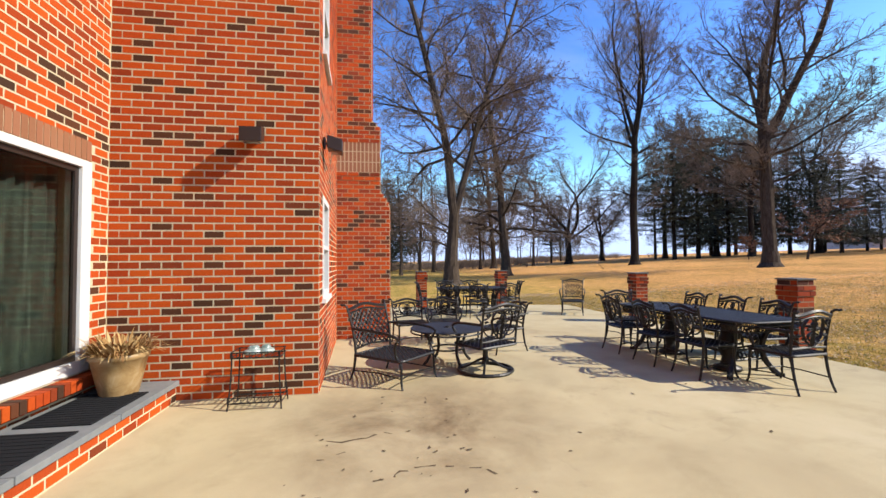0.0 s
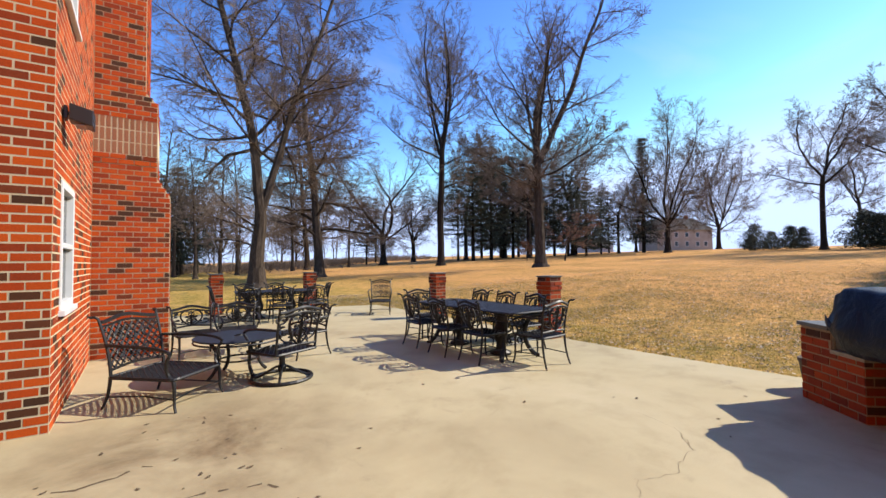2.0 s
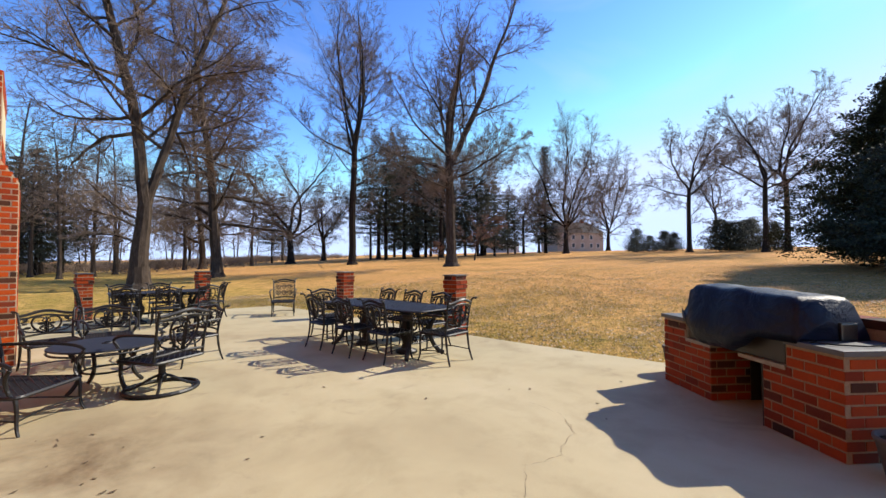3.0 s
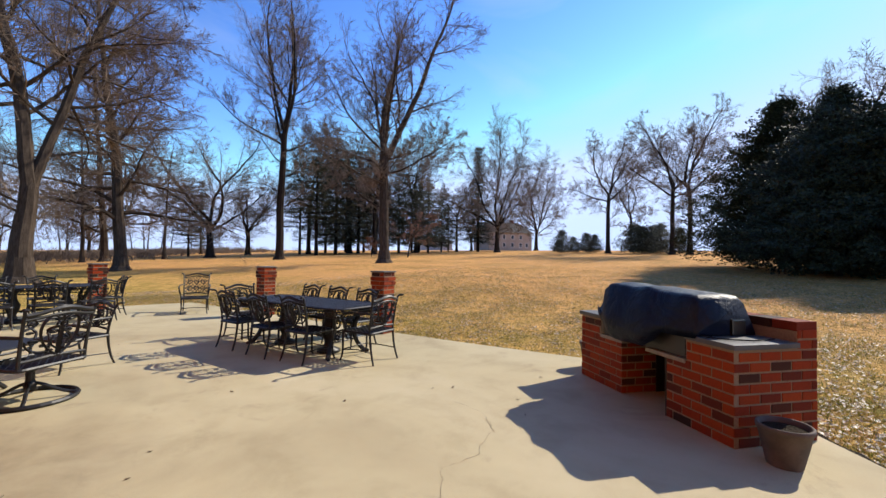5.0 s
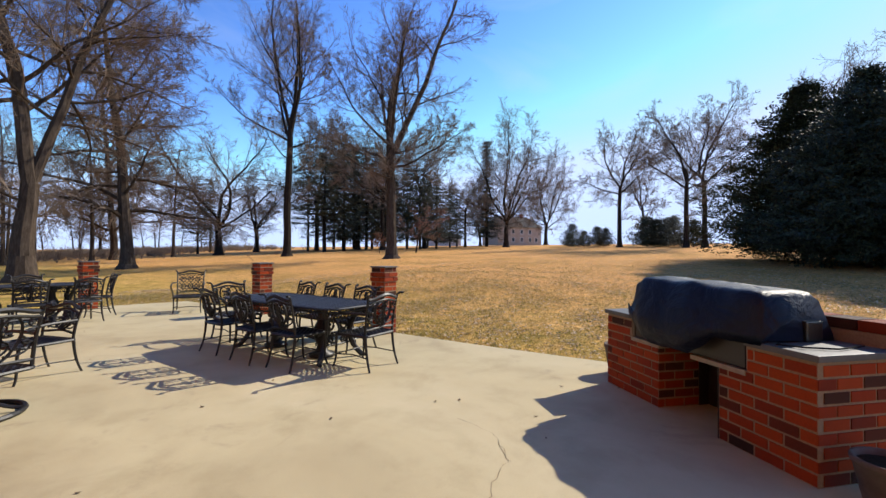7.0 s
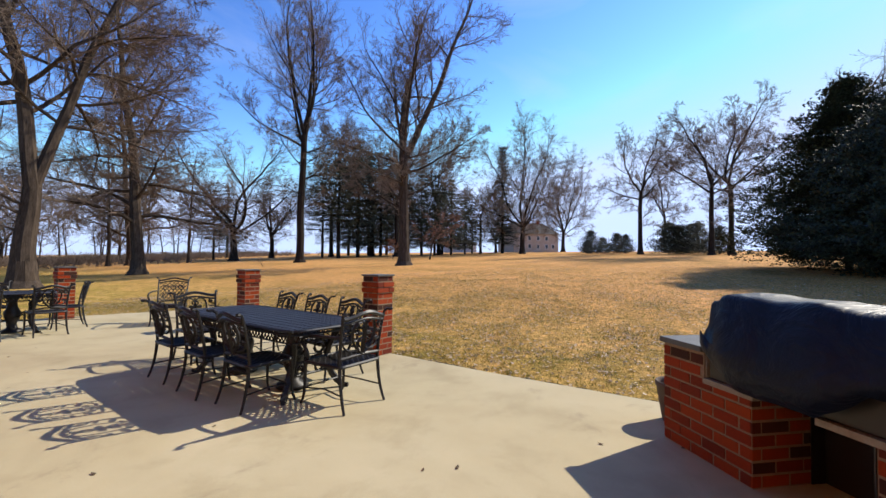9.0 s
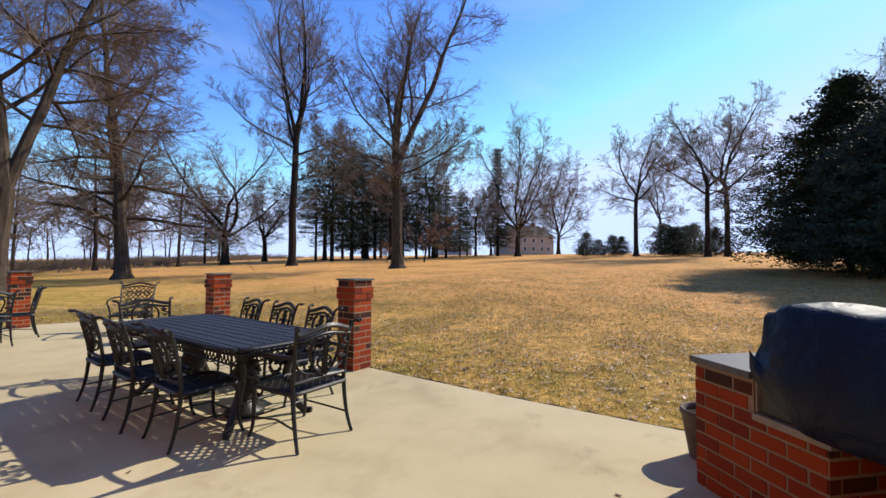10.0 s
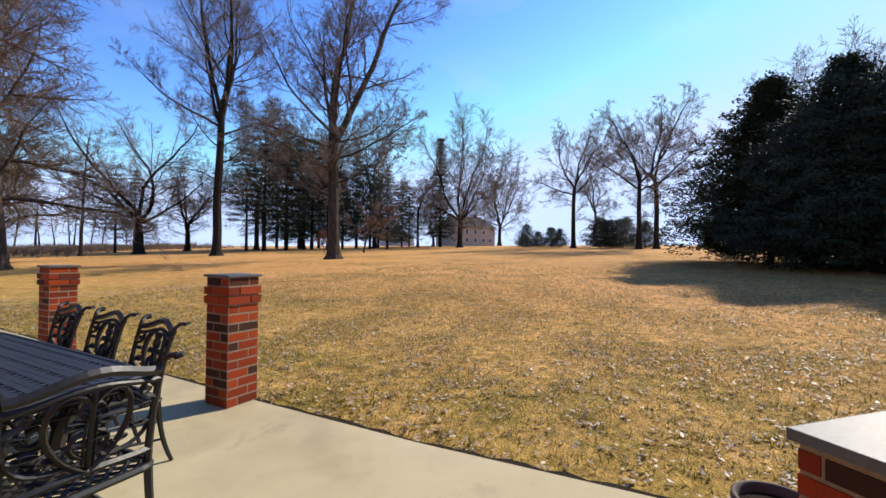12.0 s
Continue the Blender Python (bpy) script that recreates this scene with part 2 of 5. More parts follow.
k.color((0.2, 0.2, 0.2))
LENS = k.m

k = Nodes("steel", 0.35, 1.0)
g = k.noise(40, 3, squash=(1, 1, 12))
k.color(k.ramp(g, [(0.3, (0.16, 0.14, 0.12)), (0.7, (0.28, 0.25, 0.22))]))
STEEL = k.m

k = Nodes("cement_board", 0.9, spec=0.2)
k.world()
g = k.noise(20, 5, 0.7)
k.color(k.ramp(g, [(0.3, (0.42, 0.36, 0.26)), (0.7, (0.58, 0.51, 0.38))])).bump(g, 0.3, 0.003)
BOARD = k.m

k = Nodes("ceramic_green", 0.3, spec=0.5)
g = k.noise(14, 4)
k.color(k.ramp(g, [(0.35, (0.2, 0.3, 0.27)), (0.65, (0.72, 0.78, 0.72))]))
CERAMIC = k.m


def bark(name, a, b):
    q = Nodes(name, 0.95, spec=0.1)
    q.world()
    f = q.noise(7, 6, 0.75, squash=(1, 1, 0.25))
    q.color(q.ramp(f, [(0.3, a), (0.7, b)])).bump(f, 0.8, 0.05)
    return q.m


BARK = bark("bark_grey", (0.045, 0.033, 0.025), (0.16, 0.12, 0.09))
BARK_D = bark("bark_dark", (0.022, 0.017, 0.014), (0.07, 0.054, 0.042))
TWIG = bark("twig_brown", (0.2, 0.148, 0.112), (0.4, 0.30, 0.225))


def foliage(name, stops):
    q = Nodes(name, 0.7, spec=0.25)
    f = q.t.nodes.new("ShaderNodeNewGeometry").outputs["Random Per Island"]
    q.color(q.ramp(f, stops))
    return q.m


PINE = foliage("pine_needles", [(0.0, (0.015, 0.025, 0.012)), (0.6, (0.03, 0.047, 0.02)), (1.0, (0.075, 0.1, 0.045))])
SPRUCE = foliage("spruce_needles", [(0.0, (0.03, 0.038, 0.024)), (0.6, (0.075, 0.082, 0.048)), (1.0, (0.14, 0.135, 0.075))])
RUST = foliage("rust_leaves", [(0.0, (0.16, 0.05, 0.018)), (1.0, (0.34, 0.12, 0.04))])

k = Nodes("far_siding", 0.85, spec=0.2)
g = k.noise(0.8, 4)
k.color(k.ramp(g, [(0.3, (0.6, 0.5, 0.41)), (0.7, (0.74, 0.63, 0.53))]))
SIDING = k.m
k = Nodes("far_siding_grey", 0.85, spec=0.2)
g = k.noise(0.8, 4)
k.color(k.ramp(g, [(0.3, (0.85, 0.87, 0.9)), (0.7, (1.0, 1.02, 1.05))]))
SIDING_G = k.m
k = Nodes("shingle", 0.9, spec=0.2)
g = k.noise(3, 4)
k.color(k.ramp(g, [(0.3, (0.09, 0.08, 0.075)), (0.7, (0.16, 0.145, 0.135))]))
SHINGLE = k.m
k = Nodes("dark_window", 0.15, spec=0.6)
k.color((0.03, 0.035, 0.045))
DARKWIN = k.m

# ---- building helpers ----


def mesh_of(name, bm, material, smooth=False):
    me = bpy.data.meshes.new(name)
    bm.normal_update()
    bm.to_mesh(me)
    bm.free()
    me.materials.append(material)
    if smooth:
        me.polygons.foreach_set("use_smooth", [True] * len(me.polygons))
    return me


def part(name, bm, material, parent=None, label="", smooth=False):
    ob = new(name, mesh_of(name, bm, material, smooth))
    if parent is not None:
        ob.parent = parent
    if label:
        ob["label"] = label
    return ob


def empty(name, m=None):
    ob = new(name)
    ob.empty_display_size = 0.1
    if m is not None:
        ob.matrix_world = m
    return ob


def box(bm, x0, x1, y0, y1, z0, z1, bevel=0.0):
    r = bmesh.ops.create_cube(bm, size=1.0)
    vs = r["verts"]
    bmesh.ops.scale(bm, verts=vs, vec=(x1 - x0, y1 - y0, z1 - z0))
    bmesh.ops.translate(bm, verts=vs, vec=((x0 + x1) / 2, (y0 + y1) / 2, (z0 + z1) / 2))
    if bevel:
        es = {e for v in vs for e in v.link_edges}
        bmesh.ops.bevel(bm, geom=list(es), offset=bevel, segments=2, affect="EDGES", profile=0.7)
    return vs


def boxed(x0, x1, y0, y1, z0, z1, bevel=0.0):
    bm = bmesh.new()
    box(bm, x0, x1, y0, y1, z0, z1, bevel)
    return bm


def tube(bm, pts, r, sides=6, closed=False, r_end=None, flat=1.0):
    """A tube along points; r_end tapers it, flat squeezes it sideways."""
    pts = [Vector(p) for p in pts]
    n = len(pts)
    rings = []
    run = pts[n // 2] - pts[0] if closed else pts[-1] - pts[0]
    up = Vector((1, 0.05, 0)) if abs(run.z) > 0.75 * run.length and not closed else Vector((0, 0, 1))
    for i, p in enumerate(pts):
        if closed:
            d = pts[(i + 1) % n] - pts[i - 1]
        else:
            d = pts[min(i + 1, n - 1)] - pts[max(i - 1, 0)]
        d.normalize()
        a = d.cross(up)
        if a.length < 0.05:
            a = d.cross(Vector((0.05, 1, 0)))
        a.normalize()
        b = a.cross(d)
        rr = r if r_end is None else r + (r_end - r) * i / (n - 1)
        rings.append([bm.verts.new(p + a * (rr * flat * math.cos(q)) + b * (rr * math.sin(q)))
                      for q in [2 * math.pi * j / sides for j in range(sides)]])
    for i in range(n if closed else n - 1):
        A, B = rings[i], rings[(i + 1) % n]
        for j in range(sides):
            bm.faces.new((A[j], A[(j + 1) % sides], B[(j + 1) % sides], B[j]))
    if not closed:
        bm.faces.new(rings[0][::-1])
        bm.faces.new(rings[-1])


def lathe(bm, profile, sides=24, cap=True):
    rings = [[bm.verts.new((r * math.cos(2 * math.pi * j / sides), r * math.sin(2 * math.pi * j / sides), z)) for j in range(sides)] for r, z in profile]
    for A, B in zip(rings, rings[1:]):
        for j in range(sides):
            bm.faces.new((A[j], A[(j + 1) % sides], B[(j + 1) % sides], B[j]))
    if cap:
        bm.faces.new(rings[0][::-1])
        bm.faces.new(rings[-1])


def ring(n, r, z=0.0, cx=0.0, cy=0.0, a0=0.0, a1=2 * math.pi, ry=None):
    ry = r if ry is None else ry
    return [(cx + r * math.cos(a0 + (a1 - a0) * i / n), cy + ry * math.sin(a0 + (a1 - a0) * i / n), z) for i in range(n)]


def soup(name, verts, faces, material, parent=None, label=""):
    me = bpy.data.meshes.new(name)
    me.from_pydata(verts, [], faces)
    me.materials.append(material)
    ob = new(name, me)
    if parent is not None:
        ob.parent = parent
    if label:
        ob["label"] = label
    return ob


# ---- brickwork ----
BL, BC, JT, PROUD = 0.203, 0.0802, 0.0165, 0.0018   # brick pitch, course, joint, how far bricks stand out
_brick_meshes = {}


def brick_mesh(lx, ly, lz, material):
    key = (material.name, round(lx, 3), round(ly, 3), round(lz, 3))
    if key not in _brick_meshes:
        _brick_meshes[key] = mesh_of("brick", boxed(-lx / 2, lx / 2, -ly / 2, ly / 2, -lz / 2, lz / 2), material)
    return _brick_meshes[key]


BRICK_QUEUE = []      # single bricks are linked last


def brick_rows(parent, origin, along, out, length, z0, z1, near, holes=(), rest=None, depth=0.05, phase=0.0, skip=None):
    """Stretcher courses on one wall face. origin: a point at the face's foot; along, out: unit vectors.
    near(s, z): whether a brick is a part of its own. holes: (s0, s1, z0, z1)."""
    along, out = Vector(along), Vector(out)
    m3 = Matrix((along, out, along.cross(out))).transposed().to_4x4()
    row = 0
    z = z0
    while z + BC * 0.6 < z1:
        s = -BL * (0.5 if row % 2 else 0.0) - phase
        zc = z + BC / 2
        while s < length:
            a, b = max(s, 0.0), min(s + BL, length)
            s += BL
            for h0, h1, k0, k1 in holes:
                if k0 < zc < k1 and b > h0 and a < h1:
                    if a < h0:
                        b = min(b, h0)
                    elif b > h1:
                        a = max(a, h1)
                    else:
                        a = b
            w = b - a - (JT if a > 0.001 and b < length - 0.001 else JT * 0.5)
            if w < 0.03 or (skip and skip((a + b) / 2, zc)):
                continue
            lift = random.uniform(-0.0006, 0.0006)
            c = Vector(origin) + along * ((a + b) / 2) + out * (PROUD - depth / 2 + lift) + Vector((0, 0, zc))
            w = round(w / 0.012) * 0.012 if w < 0.185 else BL - JT
            if near((a + b) / 2, zc):
                BRICK_QUEUE.append((parent, w, depth, BC - JT, Matrix.Translation(c) @ m3))
            else:
                rest.append((w, depth, BC - JT, Matrix.Translation(c) @ m3))
        z += BC
        row += 1


def rest_bricks(name, rest, parent, label=""):
    vs, fs = [], []
    for w, d, h, m in rest:
        o = len(vs)
        for x in (-w / 2, w / 2):
            for y in (-d / 2, d / 2):
                for z in (-h / 2, h / 2):
                    vs.append(m @ Vector((x, y, z)))
        fs += [(o, o + 1, o + 3, o + 2), (o + 4, o + 6, o + 7, o + 5), (o, o + 4, o + 5, o + 1), (o + 2, o + 3, o + 7, o + 6), (o, o + 2, o + 6, o + 4), (o + 1, o + 5, o + 7, o + 3)]
    ob = soup(name, vs, fs, BRICKS, parent, label)
    ob["kind"] = "stuff"
    return ob


def lay_bricks():
    bpy.context.view_layer.update()
    for parent, w, d, h, m in BRICK_QUEUE:
        garden = parent.name.startswith(("brick_pillar", "grill_island"))
        ob = new("brick", brick_mesh(w, d, h, DEEP if garden else BRICK))
        ob.parent = parent
        ob.matrix_parent_inverse = Matrix()
        ob.matrix_basis = parent.matrix_world.inverted() @ m

# ---- ground ----


def rise(x, y):
    """Height of the land: level round the house, rising gently to the east."""
    d = x - 8.0
    if d <= 0:
        return 0.0
    if d < 80:
        return 0.042 * d * min(1.0, d / 6.0)
    return 3.36 + 1.1 * (1 - math.exp(-(d - 80) * 0.038))


def spread(lo, mid0, mid1, hi, step, grow):
    out = list(np.arange(mid0, mid1 + 0.001, step))
    s, v = step, mid1
    while v < hi:
        s *= grow
        v += s
        out.append(v)
    s, v = step, mid0
    while v > lo:
        s *= grow
        v -= s
        out.insert(0, v)
    return out


xs, ys = spread(-900, -3, 26, 1600, 0.5, 1.16), spread(-900, -12, 22, 1600, 0.5, 1.16)
verts = [(x, y, rise(x, y) - 0.05 + 0.025 * noise.noise((x * 0.7, y * 0.7, 0)) + (0.12 * noise.noise((x * 0.11, y * 0.11, 3)) if x > 12 or y > 12 else 0)) for y in ys for x in xs]
nx = len(xs)
faces = [(j * nx + i, j * nx + i + 1, (j + 1) * nx + i + 1, (j + 1) * nx + i) for j in range(len(ys) - 1) for i in range(nx - 1)]
ground = soup("ground", verts, faces, LAWN)
ground.data.polygons.foreach_set("use_smooth", [True] * len(ground.data.polygons))
tagged(ground, "winter lawn of tan and olive grass rising gently", "lawn", kind="structure")

PATIO = [(-9.0, -11.0), (2.6, -11.0), (2.6, -7.4), (4.3, -6.35), (5.25, -5.62), (5.85, -5.2), (7.2, -3.1), (7.02, -1.2), (6.94, 0.57), (6.86, 4.4), (6.75, 8.35), (4.7, 8.75), (1.9, 8.85), (-9.0, 9.0)]
bm = bmesh.new()
f = bm.faces.new([bm.verts.new((x, y, 0)) for x, y in PATIO])
r = bmesh.ops.extrude_face_region(bm, geom=[f])
for v in [e for e in r["geom"] if isinstance(e, bmesh.types.BMVert)]:
    v.co.z = -0.14
bmesh.ops.recalc_face_normals(bm, faces=bm.faces)
top = [e for e in bm.edges if all(v.co.z > -0.01 for v in e.verts)]
bmesh.ops.bevel(bm, geom=top, offset=0.012, segments=2, affect="EDGES")
patio = tagged(part("pavement", bm, CONCRETE), "pale tan concrete patio slab with stains and hairline cracks", "patio", kind="structure")

# earth joint along the patio's edge
bm = bmesh.new()
edge = [Vector((x, y, 0)) for x, y in PATIO[2:12]]
random.seed(5)
ins, outs = [], []
for a, b in zip(edge, edge[1:]):
    d = (b - a)
    nrm = Vector((d.y, -d.x, 0)).normalized()
    n = max(2, int(d.length / 0.12))
    for i in range(n):
        p = a + d * (i / n)
        ins.append(bm.verts.new(p + nrm * -0.03 + Vector((0, 0, -0.03))))
        outs.append(bm.verts.new(p + nrm * random.uniform(0.05, 0.10) + Vector((0, 0, -0.022 + rise(p.x, p.y)))))
for i in range(len(ins) - 1):
    bm.faces.new((ins[i], outs[i], outs[i + 1], ins[i + 1]))
bmesh.ops.recalc_face_normals(bm, faces=bm.faces)
tagged(part("soil_edge", bm, SOIL), "strip of bare dark soil along the patio edge", "soil", kind="structure")


def inside_patio(x, y, grow=0.0):
    c = False
    for (x0, y0), (x1, y1) in zip(PATIO, PATIO[1:] + PATIO[:1]):
        if (y0 > y) != (y1 > y) and x < (x1 - x0) * (y - y0) / (y1 - y0) + x0 + grow:
            c = not c
    return c


# ---- house ----
H_TOP = 7.4
house = tagged(empty("house"), "two-storey red brick house with pale mortar joints", "house", kind="structure")
NEVER, ALWAYS = (lambda s, z: False), (lambda s, z: True)


def wall_core(name, pts, z0, z1, label=""):
    bm = bmesh.new()
    f = bm.faces.new([bm.verts.new((x, y, z0)) for x, y in pts])
    r = bmesh.ops.extrude_face_region(bm, geom=[f])
    for v in [e for e in r["geom"] if isinstance(e, bmesh.types.BMVert)]:
        v.co.z = z1
    bmesh.ops.recalc_face_normals(bm, faces=bm.faces)
    return part(name, bm, MORTAR, house, label)


SIDE = Vector((-0.13, 3.3, 0)).normalized()          # the side wall runs back from the corner
SIDE_OUT = Vector((SIDE.y, -SIDE.x, 0))
CH_Y = 3.3
# front wall with the floodlight
wall_front = wall_core("wall_front", [(-2.35, 0.0), (0.0, 0.0), (-0.012, 0.3), (-2.35, 0.3)], -0.1, H_TOP)
rest = []
brick_rows(wall_front, (-2.09, 0, 0), (1, 0, 0), (0, -1, 0), 2.09, 0.004, H_TOP, lambda s, z: z < 2.5, rest=rest)
rest_bricks("bricks_above", rest, wall_front)

# side wall, with two white windows
WIN = [(0.40, 1.25, 1.0, 2.22), (0.40, 1.25, 3.98, 5.2)]
wall_side = empty("wall_side")
wall_side.parent = house
rest = []
for s0, s1, z0, z1 in [(0.303, WIN[0][0], -0.1, H_TOP), (WIN[0][1], 3.6, -0.1, H_TOP), (WIN[0][0], WIN[0][1], -0.1, WIN[0][2]), (WIN[0][0], WIN[0][1], WIN[0][3], WIN[1][2]), (WIN[0][0], WIN[0][1], WIN[1][3], H_TOP)]:
    a, b = SIDE * s0, SIDE * s1
    c = wall_core("wall_core", [(a.x, a.y), (b.x, b.y), (b.x - 0.3, b.y), (a.x - 0.3, a.y)], z0, z1)
    c.parent = wall_side
brick_rows(wall_side, (0, 0, 0), SIDE, SIDE_OUT, 3.3, 0.004, H_TOP, lambda s, z: z < 3.2, [(WIN[0][0], WIN[0][1], 1.0 - 0.07, 2.22), (WIN[0][0], WIN[0][1], 3.98 - 0.07, 5.2)], rest)
rest_bricks("bricks_above", rest, wall_side)


def side_window(name, s0, s1, z0, z1):
    w = tagged(empty(name), "white painted sash window in the brick side wall", "window", kind="structure")
    m3 = Matrix((SIDE, SIDE_OUT, Vector((0, 0, 1)))).transposed().to_4x4()
    w.matrix_world = Matrix.Translation(SIDE * s0) @ m3
    L = s1 - s0
    bm = bmesh.new()
    for x0, x1, a, b in ((0, 0.07, z0, z1), (L - 0.07, L, z0, z1), (0.07, L - 0.07, z0, z0 + 0.07), (0.07, L - 0.07, z1 - 0.07, z1), (0.07, L - 0.07, (z0 + z1) / 2 - 0.025, (z0 + z1) / 2 + 0.025)):
        box(bm, x0, x1, -0.1, 0.015, a, b, 0.006)
    part("window_frame", bm, WHITE, w)
    bm = bmesh.new()
    box(bm, -0.04, L + 0.04, -0.1, 0.05, z0 - 0.055, z0 - 0.003, 0.006)
    part("window_sill", bm, WHITE, w)
    for a, b in ((z0 + 0.07, (z0 + z1) / 2 - 0.025), ((z0 + z1) / 2 + 0.025, z1 - 0.07)):
        p = part("pane", boxed(0.07, L - 0.07, -0.05, -0.044, a, b), GLASS, w)
        p.visible_shadow = False
    part("blind", boxed(0.07, L - 0.07, -0.098, -0.09, z0 + 0.07, z1 - 0.07), CURTAIN, w)


side_window("window_1", *WIN[0])
side_window("window_2", *WIN[1])

# chimney, stepping in twice with a soldier band
CX0 = -0.13
PROFILE = [(0.0, 0.86), (2.50, 0.86), (2.78, 0.68), (3.98, 0.68), (4.14, 0.52), (H_TOP, 0.52)]


def chimney_edge(z):
    for (z0, x0), (z1, x1) in zip(PROFILE, PROFILE[1:]):
        if z0 <= z <= z1:
            return x0 + (x1 - x0) * (z - z0) / (z1 - z0)
    return PROFILE[-1][1]


bm = bmesh.new()
loop = [(CX0 - 0.3, -0.1), (0.86, -0.1)] + [(x, z) for z, x in PROFILE[1:]] + [(CX0 - 0.3, H_TOP)]
f = bm.faces.new([bm.verts.new((x, CH_Y, z)) for x, z in loop])
r = bmesh.ops.extrude_face_region(bm, geom=[f])
for v in [e for e in r["geom"] if isinstance(e, bmesh.types.BMVert)]:
    v.co.y = CH_Y + 1.6
bmesh.ops.recalc_face_normals(bm, faces=bm.faces)
chimney = part("chimney", bm, MORTAR, house, "brick chimney with sloped shoulders and a pale soldier band")
rest = []
BAND = (3.13, 3.72)
z, row = 0.004, 0
m_front = Matrix(((1, 0, 0), (0, -1, 0), (0, 0, -1))).transposed().to_4x4()
while z < H_TOP:
    zc = z + BC / 2
    if not BAND[0] - 0.02 < zc < BAND[1]:
        lim = chimney_edge(zc) - CX0
        s = -(BL / 2 if row % 2 else 0)
        while s < lim:
            a, b = max(s, 0), min(s + BL, lim)
            s += BL
            if b - a > 0.04:
                w = round((b - a - JT) / 0.012) * 0.012 if b - a < BL - 0.001 else BL - JT
                m = Matrix.Translation((CX0 + (a + b) / 2, CH_Y + 0.019 - (0.01 if abs(zc - BAND[0]) < 0.13 and zc < BAND[0] else 0), zc)) @ m_front
                if zc < 2.5:
                    BRICK_QUEUE.append((chimney, w, 0.05, BC - JT, m))
                else:
                    rest.append((w, 0.05, BC - JT, m))
        # the flank facing the lawn
        s = -(BL / 2 if row % 2 == 0 else 0)
        while s < 1.6:
            a, b = max(s, 0), min(s + BL, 1.6)
            s += BL
            if b - a > 0.04:
                rest.append((0.05, b - a - JT, BC - JT, Matrix.Translation((chimney_edge(zc) - 0.019, CH_Y + (a + b) / 2, zc))))
    z += BC
    row += 1
rest_bricks("bricks_above", rest, chimney)
k = Nodes("soldier_brick", 0.85, spec=0.25)
r = k.t.nodes.new("ShaderNodeObjectInfo").outputs["Random"]
k.color(k.mix(0.4, k.ramp(r, [(0, (0.4, 0.17, 0.085)), (0.5, (0.52, 0.23, 0.12)), (1, (0.47, 0.19, 0.1))]), k.ramp(k.noise(80), [(0.3, (0.6, 0.6, 0.6)), (0.7, (1.2, 1.2, 1.2))]), "MULTIPLY"))
SOLDIER = k.m
SOLDIERS = []
n = 11
for rowi in range(3):
    for i in range(n):
        wd = (0.68 - CX0) / n
        SOLDIERS.append((chimney, wd - 0.022, 0.05, 0.178, Matrix.Translation((CX0 + wd * (i + 0.5), CH_Y + 0.021, BAND[0] + 0.098 * (2 * rowi + 1)))))

# left wing: wall with the sliding door
LX = -2.09
D0, D1, DZ0, DZ1 = -3.3, -0.27, 0.43, 2.40
wing = empty("wall_wing")
wing.parent = house
for y0, y1, z0, z1 in [(D1, 0.0, -0.1, H_TOP), (-12.0, D0, -0.1, H_TOP), (D0, D1, -0.1, DZ0), (D0, D1, DZ1, H_TOP)]:
    c = wall_core("wall_core", [(LX, y0), (LX, y1), (LX - 0.3, y1), (LX - 0.3, y0)], z0, z1)
    c.parent = wing
rest = []
brick_rows(wing, (LX, -12, 0), (0, 1, 0), (1, 0, 0), 12.0 - 0.004, 0.004, H_TOP, lambda s, z: s > 10.6 and z < 4.6, [(12 + D0, 12 + D1, DZ0 - 0.14, DZ1 + 0.205)], rest, phase=0.1)
rest_bricks("bricks_around", rest, wing)
n = int((D1 - D0) / 0.0745)
for i in range(n):
    SOLDIERS.append((wing, 0.05, 0.064, 0.19, Matrix.Translation((LX - 0.019, D1 - 0.0745 * (i + 0.5), DZ1 + 0.103))))
    BRICK_QUEUE.append((wing, 0.20, 0.064, 0.10, Matrix.Translation((LX + 0.03, D1 + 0.03 - 0.0745 * (i + 0.5), DZ0 - 0.065))))

# sliding door
door = tagged(empty("door_1"), "white framed sliding glass patio door, closed", "door", kind="structure")
bm = bmesh.new()
for y0, y1, z0, z1 in ((D1 - 0.13, D1, DZ0, DZ1), (D0, D0 + 0.13, DZ0, DZ1), (D0 + 0.13, D1 - 0.13, DZ1 - 0.07, DZ1), (D0 + 0.13, D1 - 0.13, DZ0, DZ0 + 0.11)):
    box(bm, LX - 0.14, LX + 0.012, y0, y1, z0, z1, 0.008)
part("door_frame", bm, WHITE, door)
ym = (D0 + D1) / 2
for i, (a, b, dx) in enumerate(((D0 + 0.13, ym + 0.04, -0.07), (ym - 0.04, D1 - 0.13, -0.04))):
    leaf = part("sliding_panel", bmesh.new(), LAMP, door)
    bm = bmesh.new()
    for y0, y1, z0, z1 in ((a, a + 0.05, DZ0 + 0.11, DZ1 - 0.07), (b - 0.05, b, DZ0 + 0.11, DZ1 - 0.07), (a + 0.05, b - 0.05, DZ1 - 0.12, DZ1 - 0.07), (a + 0.05, b - 0.05, DZ0 + 0.11, DZ0 + 0.16)):
        box(bm, LX + dx - 0.02, LX + dx + 0.02, y0, y1, z0, z1, 0.004)
    leaf.data = mesh_of("sliding_panel", bm, LAMP)
    p = part("pane", boxed(LX + dx - 0.003, LX + dx + 0.003, a + 0.05, b - 0.05, DZ0 + 0.16, DZ1 - 0.12), SCREEN, leaf)
    p.visible_shadow = False
